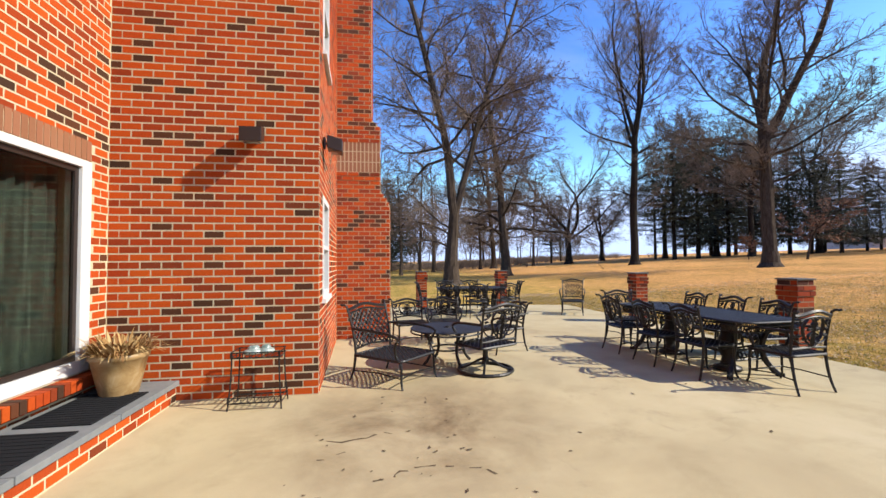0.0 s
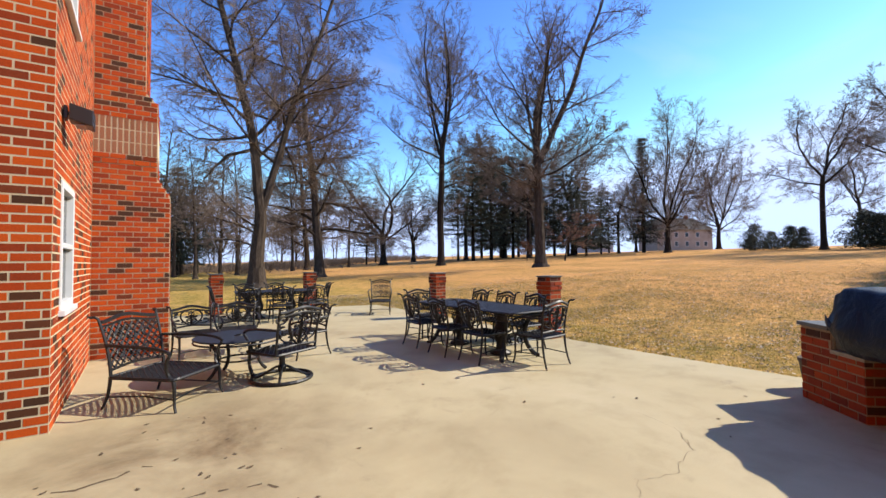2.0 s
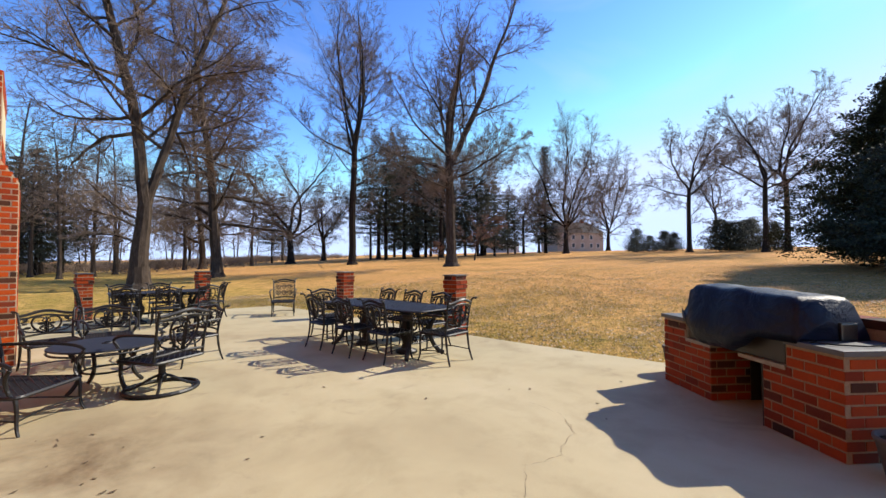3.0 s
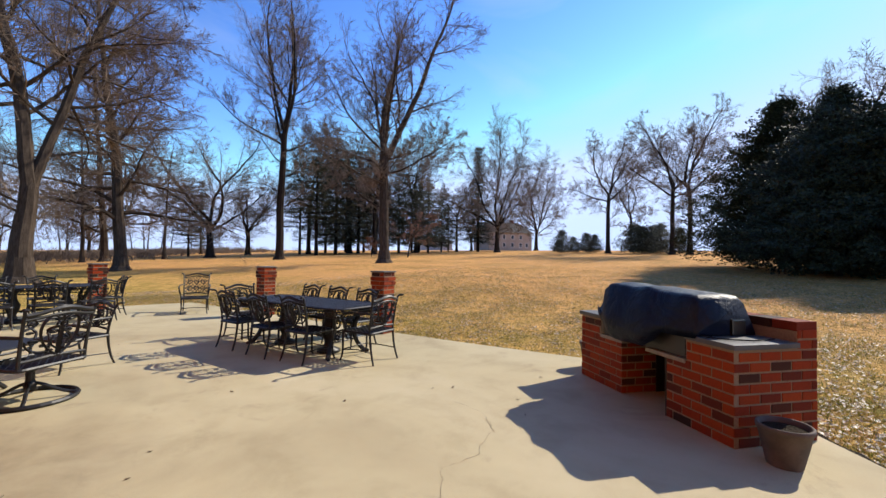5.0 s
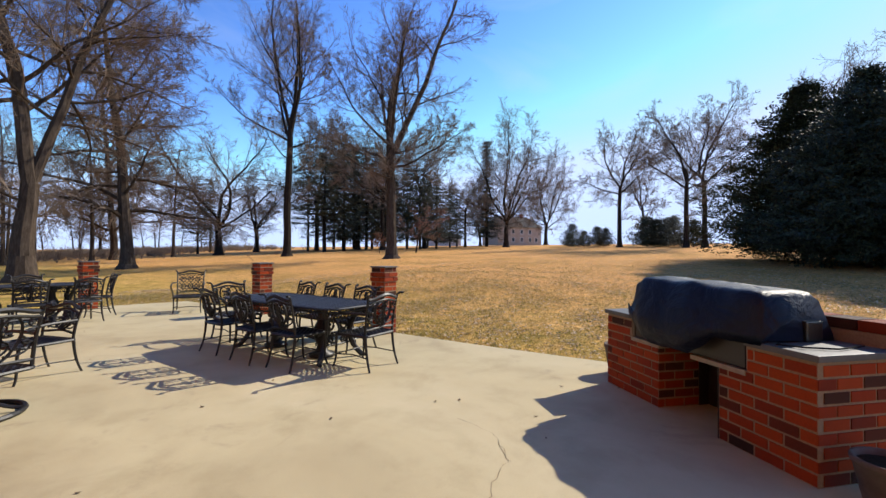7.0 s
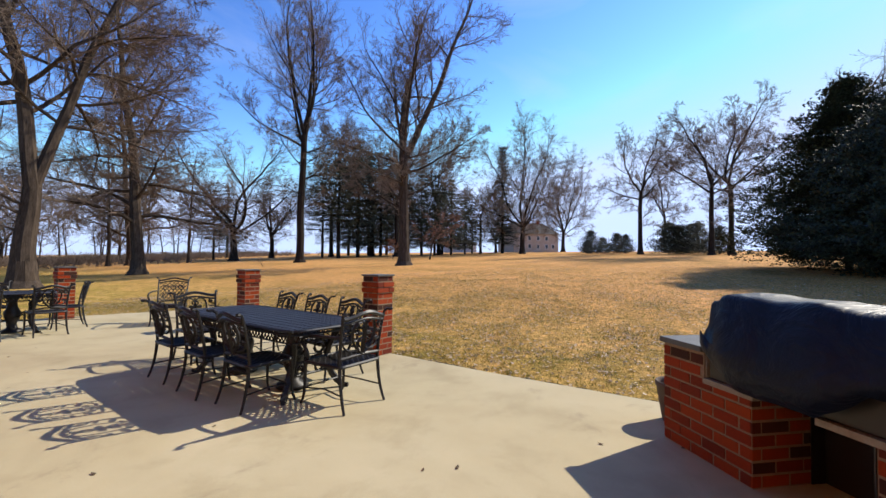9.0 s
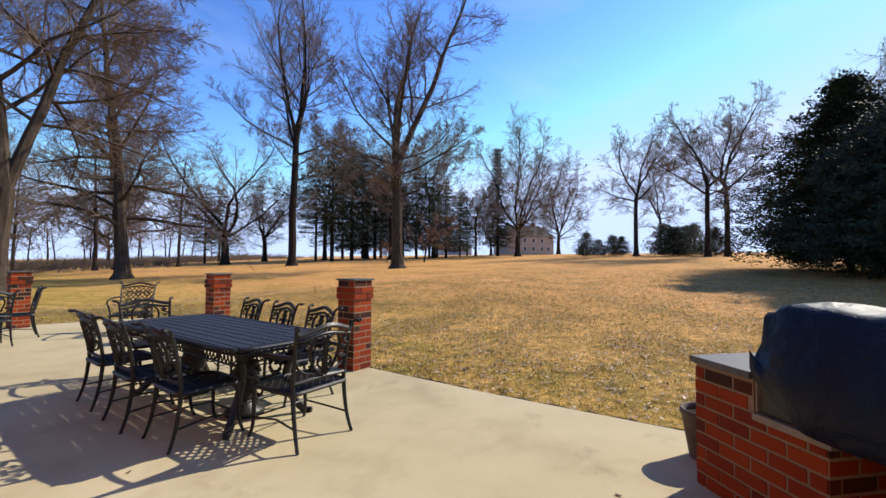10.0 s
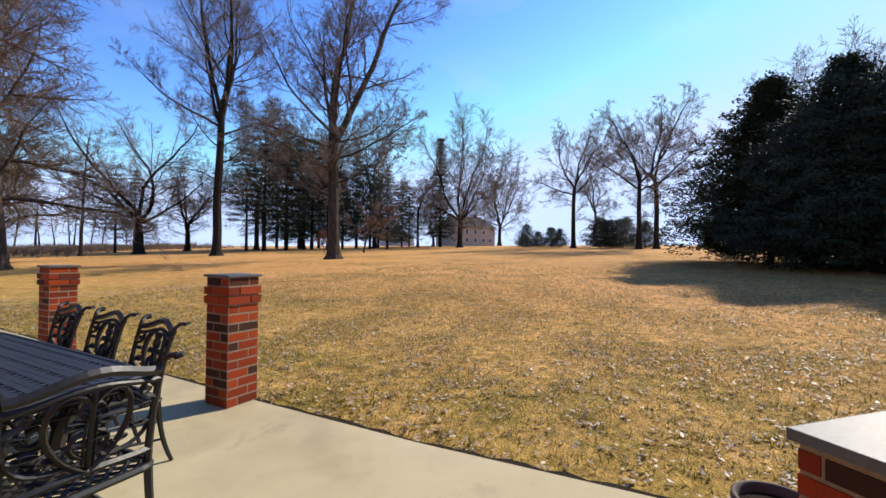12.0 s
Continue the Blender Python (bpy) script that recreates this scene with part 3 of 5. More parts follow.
# curtain with folds behind the glass
cv, cf = [], []
N = 120
for i in range(N + 1):
    y = D0 + 0.1 + (D1 - D0 - 0.2) * i / N
    x = LX - 0.24 + 0.035 * math.sin(i * 0.9) + 0.012 * math.sin(i * 2.3)
    cv += [(x, y, DZ0 + 0.02), (x, y, DZ1)]
cf = [(2 * i, 2 * i + 2, 2 * i + 3, 2 * i + 1) for i in range(N)]
tagged(soup("curtain", cv, cf, CURTAIN), "grey pleated curtain hanging behind the glass door", "curtain")
# plain walls and roof that close the house
for pts, z0, z1 in (([(-9, -12), (-8.7, -12), (-8.7, 6), (-9, 6)], -0.1, H_TOP), ([(-9, -12.3), (LX, -12.3), (LX, -12.0), (-9, -12.0)], -0.1, H_TOP), ([(-9, 5.6), (CX0, 5.6), (CX0, 5.9), (-9, 5.9)], -0.1, H_TOP)):
    wall_core("wall_back", pts, z0, z1)
bm = boxed(-9.3, -0.1, -12.5, 6.1, H_TOP, H_TOP + 0.25)
part("roof", bm, SHINGLE, house)
part("floor_slab", boxed(-8.7, LX - 0.3, -12, 0, 0.3, 0.4), ROOM, house)

# landing in front of the door, brick risers with stone slabs
LAND_X, LZ = -1.42, 0.222
landing = tagged(empty("steps"), "low brick landing capped with grey bluestone slabs", "step", kind="structure")
part("landing_core", boxed(LX + 0.008, LAND_X - 0.004, -6.0, -0.008, 0.0, 0.17), MORTAR, landing)
brick_rows(landing, (LAND_X - 0.004, -6.0, 0), (0, 1, 0), (1, 0, 0), 5.99, 0.006, 0.17, ALWAYS)
for i in range(6):
    part("stone_slab", boxed(LX + 0.012, LAND_X + 0.03, -0.006 - (i + 1) * 1.0 + 0.006, -0.012 - i * 1.0, 0.172, LZ, 0.006), BLUESTONE, landing)


def doormat(y0, y1, lean):
    ob = part("doormat", boxed(-0.26, 0.26, y0, y1, 0, 0.012, 0.004), MAT)
    ob.matrix_world = pose(LX + 0.35, 0, LZ, 0, 0, lean)
    for i in range(14):
        y = y0 + 0.03 + (y1 - y0 - 0.06) * i / 13
        part("rib", boxed(-0.24, 0.24, y - 0.008, y + 0.008, 0.012, 0.015), MAT, ob)
    return tagged(ob, "dark ribbed rubber doormat on the stone landing", "doormat", group="doormats at the door")


doormat(-1.22, -0.42, 0)
doormat(-2.2, -1.35, 0)


def floodlight(name, m):
    """Wall floodlight with a cowl; +y points away from the wall."""
    f = tagged(empty(name, m @ Matrix.Scale(0.9, 4)), "dark bronze floodlight on a brick wall", "wall lamp", group="floodlights on the house")
    part("back_plate", boxed(-0.06, 0.06, 0, 0.03, -0.07, 0.07, 0.008), LAMP, f)
    bm = bmesh.new()
    tube(bm, [(0, 0.02, 0), (0, 0.07, 0.0)], 0.02, 8)
    part("arm", bm, LAMP, f)
    bm = bmesh.new()
    vs = box(bm, -0.11, 0.11, 0.05, 0.25, -0.085, 0.085, 0.012)
    for v in bm.verts:
        if v.co.y > 0.13:
            v.co.z -= 0.05
            v.co.x *= 1.12
    body = part("lamp_body", bm, LAMP, f)
    part("lens", boxed(-0.095, 0.095, 0.10, 0.19, -0.129, -0.125, 0.001), LENS, f)
    return f


floodlight("floodlight", pose(-0.66, -0.008, 2.80, 0, 0, 180))
floodlight("floodlight", pose(SIDE.x * 0.42 + 0.008, SIDE.y * 0.42, 2.86, 0, 0, -90 + 2.3))

# ---- brick pillars ----


def pillar(x, y, turn, height, w=0.30):
    p = tagged(empty("brick_pillar", pose(x, y, 0, 0, 0, turn)), "square red brick pillar with a corbelled cap on the patio edge", "pillar", group="brick pillars along the patio edge")
    bpy.context.view_layer.update()
    h = w / 2
    n = int(round((height - 0.03) / BC))
    top = n * BC
    part("core", boxed(-h, h, -h, h, 0, top), MORTAR_DARK, p)
    for s in range(4):
        a = s * math.pi / 2
        al, out = Vector((math.cos(a), math.sin(a), 0)), Vector((math.sin(a), -math.cos(a), 0))
        for r_ in range(n):
            grow = 0.018 if r_ in (n - 2, n - 3) else 0.0
            W = w + 2 * grow
            cuts = [0, 2 * W / 3, W] if r_ % 2 else [0, W / 3, W]
            for c0, c1 in zip(cuts, cuts[1:]):
                c = out * (h + grow + PROUD - 0.03) + al * ((c0 + c1) / 2 - W / 2) + Vector((0, 0, (r_ + 0.5) * BC))
                m3 = Matrix((al, out, al.cross(out))).transposed().to_4x4()
                BRICK_QUEUE.append((p, c1 - c0 - JT * 0.7, 0.06, BC - JT, p.matrix_world @ Matrix.Translation(c) @ m3))
    bm = bmesh.new()
    box(bm, -h - 0.022, h + 0.022, -h - 0.022, h + 0.022, top, top + 0.022, 0.006)
    part("cap", bm, DARKSTONE, p, "thin grey stone cap")
    return p


pillar(6.805, 0.695, 3, 1.135)
pillar(6.70, 4.42, 3, 1.15)
pillar(4.55, 8.45, 5, 1.12)
pillar(1.98, 8.55, 5, 1.12)

# ---- grill island ----
GO = Vector((4.93, -4.77, 0))
GU = Vector((0.657, 0.754, 0)).normalized()
GV = Vector((GU.y, -GU.x, 0))
GM = Matrix.Translation(GO) @ Matrix((GU, -GV, Vector((0, 0, 1)))).transposed().to_4x4()   # x along the front, -y into the depth
island = tagged(empty("grill_island", GM), "red brick outdoor grill counter with grey stone tops", "grill counter")
bpy.context.view_layer.update()
GL, GD, GH, GT, GB = 2.10, 0.60, 0.752, 0.20, 0.865
A0, A1, B0, B1 = 0.46, 0.69, 1.33, 1.70       # right block, low wall, opening, low wall, left block
LOW = 0.53


def g_core(name, x0, x1, d0, d1, z0, z1, mat=MORTAR_DARK):
    return part(name, boxed(x0, x1, -d1, -d0, z0, z1), mat, island)


g_core("core", 0.004, A0, 0.004, GD, 0, GH - 0.002)
g_core("core", A0, A1, 0.004, GD, 0, LOW)
g_core("core", B0, B1, 0.004, GD, 0, LOW)
g_core("core", B1, GL - 0.004, 0.004, GD, 0, GH - 0.002)
# near-black sheet at the back stands in for the opening's deep shade
g_core("back_panel", A1, B0, GD - 0.08, GD, 0, LOW, LAMP)
g_core("core", 0.004, 1.68, GD, GD + GT, 0, GB)
g_core("core", 1.68, GL - 0.004, GD, GD + GT, 0, GH - 0.002)
g_core("ledge", A0 + 0.003, A1 + 0.26, -0.012, GD, LOW, LOW + 0.035, BOARD)
g_core("ledge", B0 - 0.02, B1 - 0.003, -0.012, GD, LOW, LOW + 0.035, BOARD)
g_core("ledge", A0 + 0.004, A0 + 0.012, 0.012, GD, LOW + 0.04, GH, BOARD)
g_core("ledge", B1 - 0.012, B1 - 0.004, 0.012, GD, LOW + 0.04, GH, BOARD)


o = GM @ Vector((0, 0, 0))
brick_rows(island, o, GU, -GV, GL, 0.0, GH, ALWAYS, [(A1, B0, 0, 2), (A0, B1, LOW, 2)])
brick_rows(island, GM @ Vector((0, -GD - GT, 0)), -GV, -GU, GD + GT, 0.0, GB, ALWAYS, [(GT, 9, GH, 2)], phase=0.05)
brick_rows(island, GM @ Vector((GL, -GD - GT, 0)), -GU, GV, GL, 0.0, GB, ALWAYS, [(-1, GL - 1.68, GH, 2)])
brick_rows(island, GM @ Vector((GL, 0, 0)), GV, GU, GD + GT, 0.0, GH, ALWAYS, phase=0.05)
# near-black sheets on the jambs, added to darken the opening like shade
part("side_panel", boxed(B0 - 0.008, B0 - 0.001, -GD + 0.08, -0.42, 0.0, LOW), LAMP, island)
brick_rows(island, GM @ Vector((B0, -0.42, 0)), -GV, -GU, 0.42, 0.0, LOW, ALWAYS, phase=0.05)
part("side_panel", boxed(A1 + 0.001, A1 + 0.008, -GD + 0.08, 0.002, 0.0, LOW), LAMP, island)
brick_rows(island, GM @ Vector((0, -GD - 0.004, GH + 0.03)), GU, -GV, 1.68, 0.0, 0.07, ALWAYS)
for x0, x1, d1 in ((-0.025, A0, GD), (B1, GL + 0.02, GD + GT + 0.02)):
    part("stone_top", boxed(x0, x1, -d1, 0.025, GH - 0.012, GH + 0.028, 0.006), DARKSTONE, island, "grey stone counter top")
for i in range(8):
    part("coping_brick", boxed(0.21 * i + 0.004, 0.21 * i + 0.2, -GD - GT - 0.004, -GD + 0.002, GB + 0.003, 0.94, 0.005), DEEP, island)

# covered grill sitting in the island
grill = tagged(empty("grill", GM), "gas grill under a navy vinyl cover in the brick island", "grill")
# firebox coloured near-black so its bare front reads as shadow under the cover
part("firebox", boxed(A0 + 0.03, B1 - 0.03, -GD + 0.03, -0.02, LOW + 0.037, 0.80, 0.01), LAMP, grill)
bm = bmesh.new()
# cover: sections along the grill, rounded hood profile with sags
sec = 26
prof = [(0.08, 0.58), (0.14, 0.64), (0.165, 0.74), (0.15, 0.84), (0.09, 0.97), (0.0, 1.11), (-0.02, 1.135), (-0.06, 1.145), (-0.26, 1.15), (-0.44, 1.14), (-0.48, 1.11), (-0.53, 0.98), (-0.57, 0.86), (-0.58, 0.80)]
rings_ = []
random.seed(11)
for i in range(sec + 1):
    u = i / sec
    x = 0.33 + (1.63 - 0.33) * u
    e = min(u, 1 - u) * sec
    q = (0.84, 0.97, 1.0, 1.0)[int(min(3, e))]
    side = 1 if u > 0.5 else -1
    row_ = []
    for j, (d, z) in enumerate(prof):
        zz = 0.70 + (z - 0.70) * (0.55 + 0.45 * q) if z > 0.7 else z
        if u < 0.42:
            zz -= 0.05 * (1 - u / 0.42) * max(0, z - 0.8) * 2
            if z < 0.75:
                zz += 0.22 * min(1.0, 1.8 * (1 - u / 0.42)) * (0.76 - z) / 0.18
        if u > 0.8 and z < 0.75:
            zz += 0.17 * (u - 0.8) / 0.2
        if u > 0.8 and d > 0:
            d *= 1 - 0.45 * (u - 0.8) / 0.2
        if d > 0 and u < 0.4:
            d *= 0.15 + 0.85 * u / 0.4
        wob = 0.022 * noise.noise((x * 3.2, d * 4, z * 4)) + 0.012 * noise.noise((x * 9, d * 8, z * 9 + 4))
        row_.append(bm.verts.new((x + wob, d * (0.75 + 0.25 * q) + wob, zz + wob)))
    rings_.append(row_)
for A, B in zip(rings_, rings_[1:]):
    for j in range(len(prof) - 1):
        bm.faces.new((A[j], B[j], B[j + 1], A[j + 1]))
bm.faces.new(rings_[0])
bm.faces.new(rings_[-1][::-1])
bmesh.ops.recalc_face_normals(bm, faces=bm.faces)
cover = part("cover", bm, VINYL, grill, "draped navy vinyl cover", smooth=True)
bm = bmesh.new()
tube(bm, [(0.30, -0.10, GH + 0.037), (0.25, 0.0, GH + 0.04), (0.14, -0.08, GH + 0.04), (0.06, -0.25, GH + 0.04), (0.1, -0.5, GH + 0.04)], 0.006, 6)
part("power_cord", bm, MAT, grill)
part("rotisserie_motor", boxed(0.30, 0.42, -0.45, -0.31, GH + 0.030, GH + 0.17, 0.014), STEEL, grill, "small steel motor box")


def pot(name, x, y, r0, r1, h, mat, label, z=0.0, soil=True):
    p = tagged(empty(name, pose(x, y, z)), label, "plant pot")
    bm = bmesh.new()
    lathe(bm, [(r0 * 0.96, 0), (r0, 0.02), (r0 + (r1 - r0) * 0.55, h * 0.5), (r1 * 0.985, h * 0.86), (r1 * 1.04, h * 0.875), (r1 * 1.06, h * 0.93), (r1 * 1.05, h * 0.985), (r1 * 1.0, h), (r1 * 0.93, h * 0.985), (r1 * 0.88, h * 0.86)], 32, cap=False)
    part("pot_body", bm, mat, p, smooth=True)
    bm = bmesh.new()
    lathe(bm, [(0.0001, h * 0.88), (r1 * 0.5, h * 0.89), (r1 * 0.9, h * 0.87)], 32, cap=False)
    part("soil", bm, SOIL, p)
    return p


pot("planter", 4.87, -5.06, 0.11, 0.16, 0.28, CLAY, "empty grey-brown clay planter beside the brick grill counter")
pot("planter", 6.73, -3.19, 0.11, 0.155, 0.34, CLAY, "small grey clay planter beside the brick grill counter")

# ---- furniture ----


def spiral(cx, cz, r0, r1, a0, turns, n=14):
    """Points of a scroll in the plane (x, z)."""
    return [(cx + (r0 + (r1 - r0) * i / n) * math.cos(a0 + turns * 2 * math.pi * i / n), cz + (r0 + (r1 - r0) * i / n) * math.sin(a0 + turns * 2 * math.pi * i / n)) for i in range(n + 1)]


def bezier(p0, p1, p2, p3, n=10):
    out = []
    for i in range(n + 1):
        t = i / n
        a, b, c, d = (1 - t) ** 3, 3 * t * (1 - t) ** 2, 3 * t * t * (1 - t), t ** 3
        out.append(tuple(a * q0 + b * q1 + c * q2 + d * q3 for q0, q1, q2, q3 in zip(p0, p1, p2, p3)))
    return out


def lattice(bm, x0, x1, y0, y1, z, pitch, r, sag=0.0):
    """Two crossing sets of slanted bars that fill a rectangle."""
    for sgn in (1, -1):
        c = -2.0
        while c < 2.0:
            pts = []
            n = 24
            for i in range(n + 1):
                x = x0 + (x1 - x0) * i / n
                y = sgn * (x - x0) * 1.15 + c
                if y0 <= y <= y1:
                    u, v = (x - x0) / (x1 - x0) * 2 - 1, (y - y0) / (y1 - y0) * 2 - 1
                    pts.append((x, y, z - sag * (1 - u * u) * (1 - v * v)))
            if len(pts) > 1:
                tube(bm, [pts[0], pts[len(pts) // 2], pts[-1]] if len(pts) > 2 else pts, r, 4, flat=1.5)
            c += pitch


def cast_chair(name, w, d, seat, top, arms, label, group, ring_base=False, back="heart", lean=0.08):
    """Cast metal patio chair that faces +y, standing at its middle."""
    ch = tagged(empty(name), label, "chair", group=group)
    h = w / 2
    yr, yf = -d / 2, d / 2

    def bp(x, z):
        """A point of the curved back: across, and height over the floor."""
        f = (z - seat) / (top - seat)
        return (x, yr + 0.03 - lean * (0.4 * f + 0.9 * f * f) - 0.035 * (1 - (x / h) ** 2), z)

    # seat
    bm = bmesh.new()
    cr = 0.06
    loop = []
    for cx, cy, a0 in ((h - cr, yf - cr, 0), (-h + cr, yf - cr, 90), (-h + cr, yr + cr, 180), (h - cr, yr + cr, 270)):
        loop += [(cx + cr * math.cos(radians(a0 + 22.5 * i)), cy + cr * math.sin(radians(a0 + 22.5 * i)), seat) for i in range(5)]
    tube(bm, loop, 0.017, 6, closed=True)
    part("seat_frame", bm, CAST, ch)
    bm = bmesh.new()
    lattice(bm, -h + 0.01, h - 0.01, yr + 0.01, yf - 0.01, seat + 0.002, 0.078, 0.0085, 0.018)
    tagged(part("seat", bm, CAST, ch), kind="stuff")
    # legs
    if not ring_base:
        for sx in (-1, 1):
            bm = bmesh.new()
            tube(bm, bezier((sx * (h - 0.02), yf - 0.03, seat), (sx * (h - 0.02), yf + 0.01, seat * 0.6), (sx * (h - 0.03), yf - 0.04, seat * 0.3), (sx * (h - 0.005), yf + 0.02, 0.0), 7), 0.018, 6, r_end=0.0125)
            part("leg", bm, CAST, ch)
            bm = bmesh.new()
            tube(bm, bezier((sx * (h - 0.02), yr + 0.02, seat), (sx * (h - 0.02), yr + 0.01, seat * 0.6), (sx * (h - 0.02), yr - 0.01, seat * 0.3), (sx * (h - 0.005), yr - 0.06, 0.0), 7), 0.018, 6, r_end=0.0125)
            part("leg", bm, CAST, ch)
        bm = bmesh.new()
        tube(bm, [(-h + 0.02, yf - 0.01, seat * 0.38), (0, yf - 0.05, seat * 0.42), (h - 0.02, yf - 0.01, seat * 0.38)], 0.008, 5)
        for sx in (-1, 1):
            tube(bm, [(sx * (h - 0.02), yf - 0.02, seat * 0.38), (sx * (h - 0.05), 0, seat * 0.42), (sx * (h - 0.02), yr, seat * 0.38)], 0.008, 5)
        part("stretcher", bm, CAST, ch)
    else:
        bm = bmesh.new()
        tube(bm, ring(28, 0.35, 0.022), 0.022, 6, closed=True)
        part("base_ring", bm, CAST, ch)
        for i in range(4):
            a = radians(45 + 90 * i)
            bm = bmesh.new()
            tube(bm, bezier((0.03 * math.cos(a), 0.03 * math.sin(a), 0.16), (0.12 * math.cos(a), 0.12 * math.sin(a), 0.15), (0.2 * math.cos(a), 0.2 * math.sin(a), 0.04), (0.345 * math.cos(a), 0.345 * math.sin(a), 0.03), 7), 0.016, 6)
            part("spoke", bm, CAST, ch)
        bm = bmesh.new()
        lathe(bm, [(0.045, 0.10), (0.05, 0.16), (0.035, 0.19), (0.035, seat - 0.09), (0.08, seat - 0.06), (0.11, seat - 0.02)], 12)
        part("swivel_post", bm, CAST, ch)
    # back: stiles with finials, rails and scrollwork
    for sx in (-1, 1):
        bf = bmesh.new()
        pts = [bp(sx * (h - 0.02 + 0.025 * ((z - seat) / (top - seat)) ** 2), z) for z in np.linspace(seat, top - 0.02, 8)]
        x, y, z = pts[-1]
        pts += [(x + sx * 0.015, y - 0.02, z + 0.02), (x + sx * 0.03, y - 0.045, z + 0.022)]
        tube(bf, pts, 0.0165, 6, r_end=0.013)
        tube(bf, [(x + sx * 0.03, y - 0.05, z + 0.03), (x + sx * 0.036, y - 0.055, z + 0.012)], 0.023, 6)
        part("stile", bf, CAST, ch)
    span = h - 0.01
    n = 14
    for rail, base, amp, r in (("top_rail", top - 0.055, 0.05, 0.021), ("upper_rail", top - 0.095, 0.035, 0.014), ("lower_rail", seat + 0.07, 0.018, 0.015)):
        bm = bmesh.new()
        pts = []
        for i in range(n + 1):
            u = -1 + 2 * i / n
            pts.append(bp(u * span, base + amp * math.cos(u * math.pi / 2) ** 2))
        tube(bm, pts, r, 5)
        part(rail, bm, CAST, ch)
    bm = bmesh.new()
    H = top - seat - 0.17
    z0 = seat + 0.085

    def curve(pts, r=0.0085):
        tube(bm, [bp(x, z0 + z * H) for x, z in pts], r * 1.12, 4, flat=1.5)

    if back == "heart":
        s = w / 0.5
        for sx in (-1, 1):
            m = [(sx * x * s, z) for x, z in bezier((0, 0.0), (0.13, 0.25), (0.17, 0.75), (0.10, 0.98), 9)]
            curve(m, 0.011)
            m = [(sx * x * s, z) for x, z in bezier((0.10, 0.98), (0.05, 1.1), (0.0, 0.9), (0.0, 0.75), 6)]
            curve(m)
            curve([(sx * x * s, z) for x, z in spiral(0.055, 0.62, 0.045, 0.012, 1.2, 1.1)])
            curve([(sx * x * s, z) for x, z in spiral(0.175, 0.42, 0.05, 0.012, 0.4, -1.2)], 0.009)
            curve([(sx * x * s, z) for x, z in bezier((0.225, 0.44), (0.21, 0.15), (0.12, 0.1), (0.04, 0.16), 7)], 0.009)
            curve([(sx * x * s, z) for x, z in spiral(0.19, 0.86, 0.03, 0.01, 2.0, 1.1, 8)])
            curve([(sx * x * s, z) for x, z in bezier((0.02, 0.2), (0.07, 0.3), (0.08, 0.45), (0.02, 0.52), 6)])
            curve([(sx * 0.018, 0.0), (sx * 0.018, 0.75)], 0.006)
            curve([(sx * x * s, z) for x, z in spiral(0.105, 0.30, 0.035, 0.008, 3.0, 1.2, 9)], 0.007)
            curve([(sx * x * s, z) for x, z in spiral(0.20, 0.64, 0.03, 0.008, 4.0, -1.2, 9)], 0.007)
            curve([(sx * x * s, z) for x, z in bezier((0.235, 0.98), (0.16, 1.0), (0.13, 0.8), (0.235, 0.72), 6)], 0.008)
            curve([(sx * x * s, z) for x, z in bezier((0.0, 0.9), (0.05, 0.86), (0.05, 0.74), (0.0, 0.68), 5)], 0.007)
        curve([(0, 0.05), (0, 1.02)], 0.010)
        curve([(-0.06 * s, 0.4), (0.06 * s, 0.4)])
    else:
        # close mesh panel of crossing bars and rosettes
        st = 0.082
        for sgn in (1, -1):
            c = -1.6
            while c < 1.6:
                pts = [(x, (c + sgn * x * 1.1) / H) for x in np.linspace(-h + 0.03, h - 0.03, 15)]
                pts = [p for p in pts if -0.04 <= p[1] <= 1.06]
                if len(pts) > 1:
                    curve([pts[0], pts[len(pts) // 2], pts[-1]], 0.0075)
                c += st
        for cx in (-0.5, 0.0, 0.5):
            for cz in (0.3, 0.7):
                curve([(cx * h + 0.045 * math.cos(a), cz + 0.045 / H * math.sin(a)) for a in np.linspace(0, 2 * math.pi, 11)], 0.009)
    tagged(part("scrollwork", bm, CAST, ch), kind="stuff")
    if arms:
        for sx in (-1, 1):
            az = seat + (top - seat) * 0.48
            b = bp(sx * (h - 0.012), az + 0.03)
            bm = bmesh.new()
            tube(bm, bezier(b, (sx * (h + 0.035), yr + 0.15, az + 0.03), (sx * (h + 0.05), yf - 0.1, az + 0.05), (sx * (h + 0.03), yf - 0.02, az - 0.03), 9)
                 + bezier((sx * (h + 0.03), yf - 0.025, az - 0.05), (sx * (h + 0.02), yf - 0.1, az - 0.12), (sx * (h - 0.01), yf - 0.09, seat + 0.06), (sx * (h - 0.015), yf - 0.05, seat), 7), 0.016, 6)
            part("armrest", bm, CAST, ch)
    return ch


def stand(tmpl, x, y, fx, fy, label="", tweak=0.0):
    """Put a chair at (x, y), facing (fx, fy); the first call moves the chair itself."""
    m = pose(x, y, 0.0, 0, 0, math.degrees(math.atan2(fy, fx)) - 90 + tweak)
    if not tmpl.get("placed"):
        tmpl["placed"] = 1
        tmpl.matrix_basis = m
        c = tmpl
    else:
        c = copy_thing(tmpl, m)
    if label:
        c["label"] = label
    return c


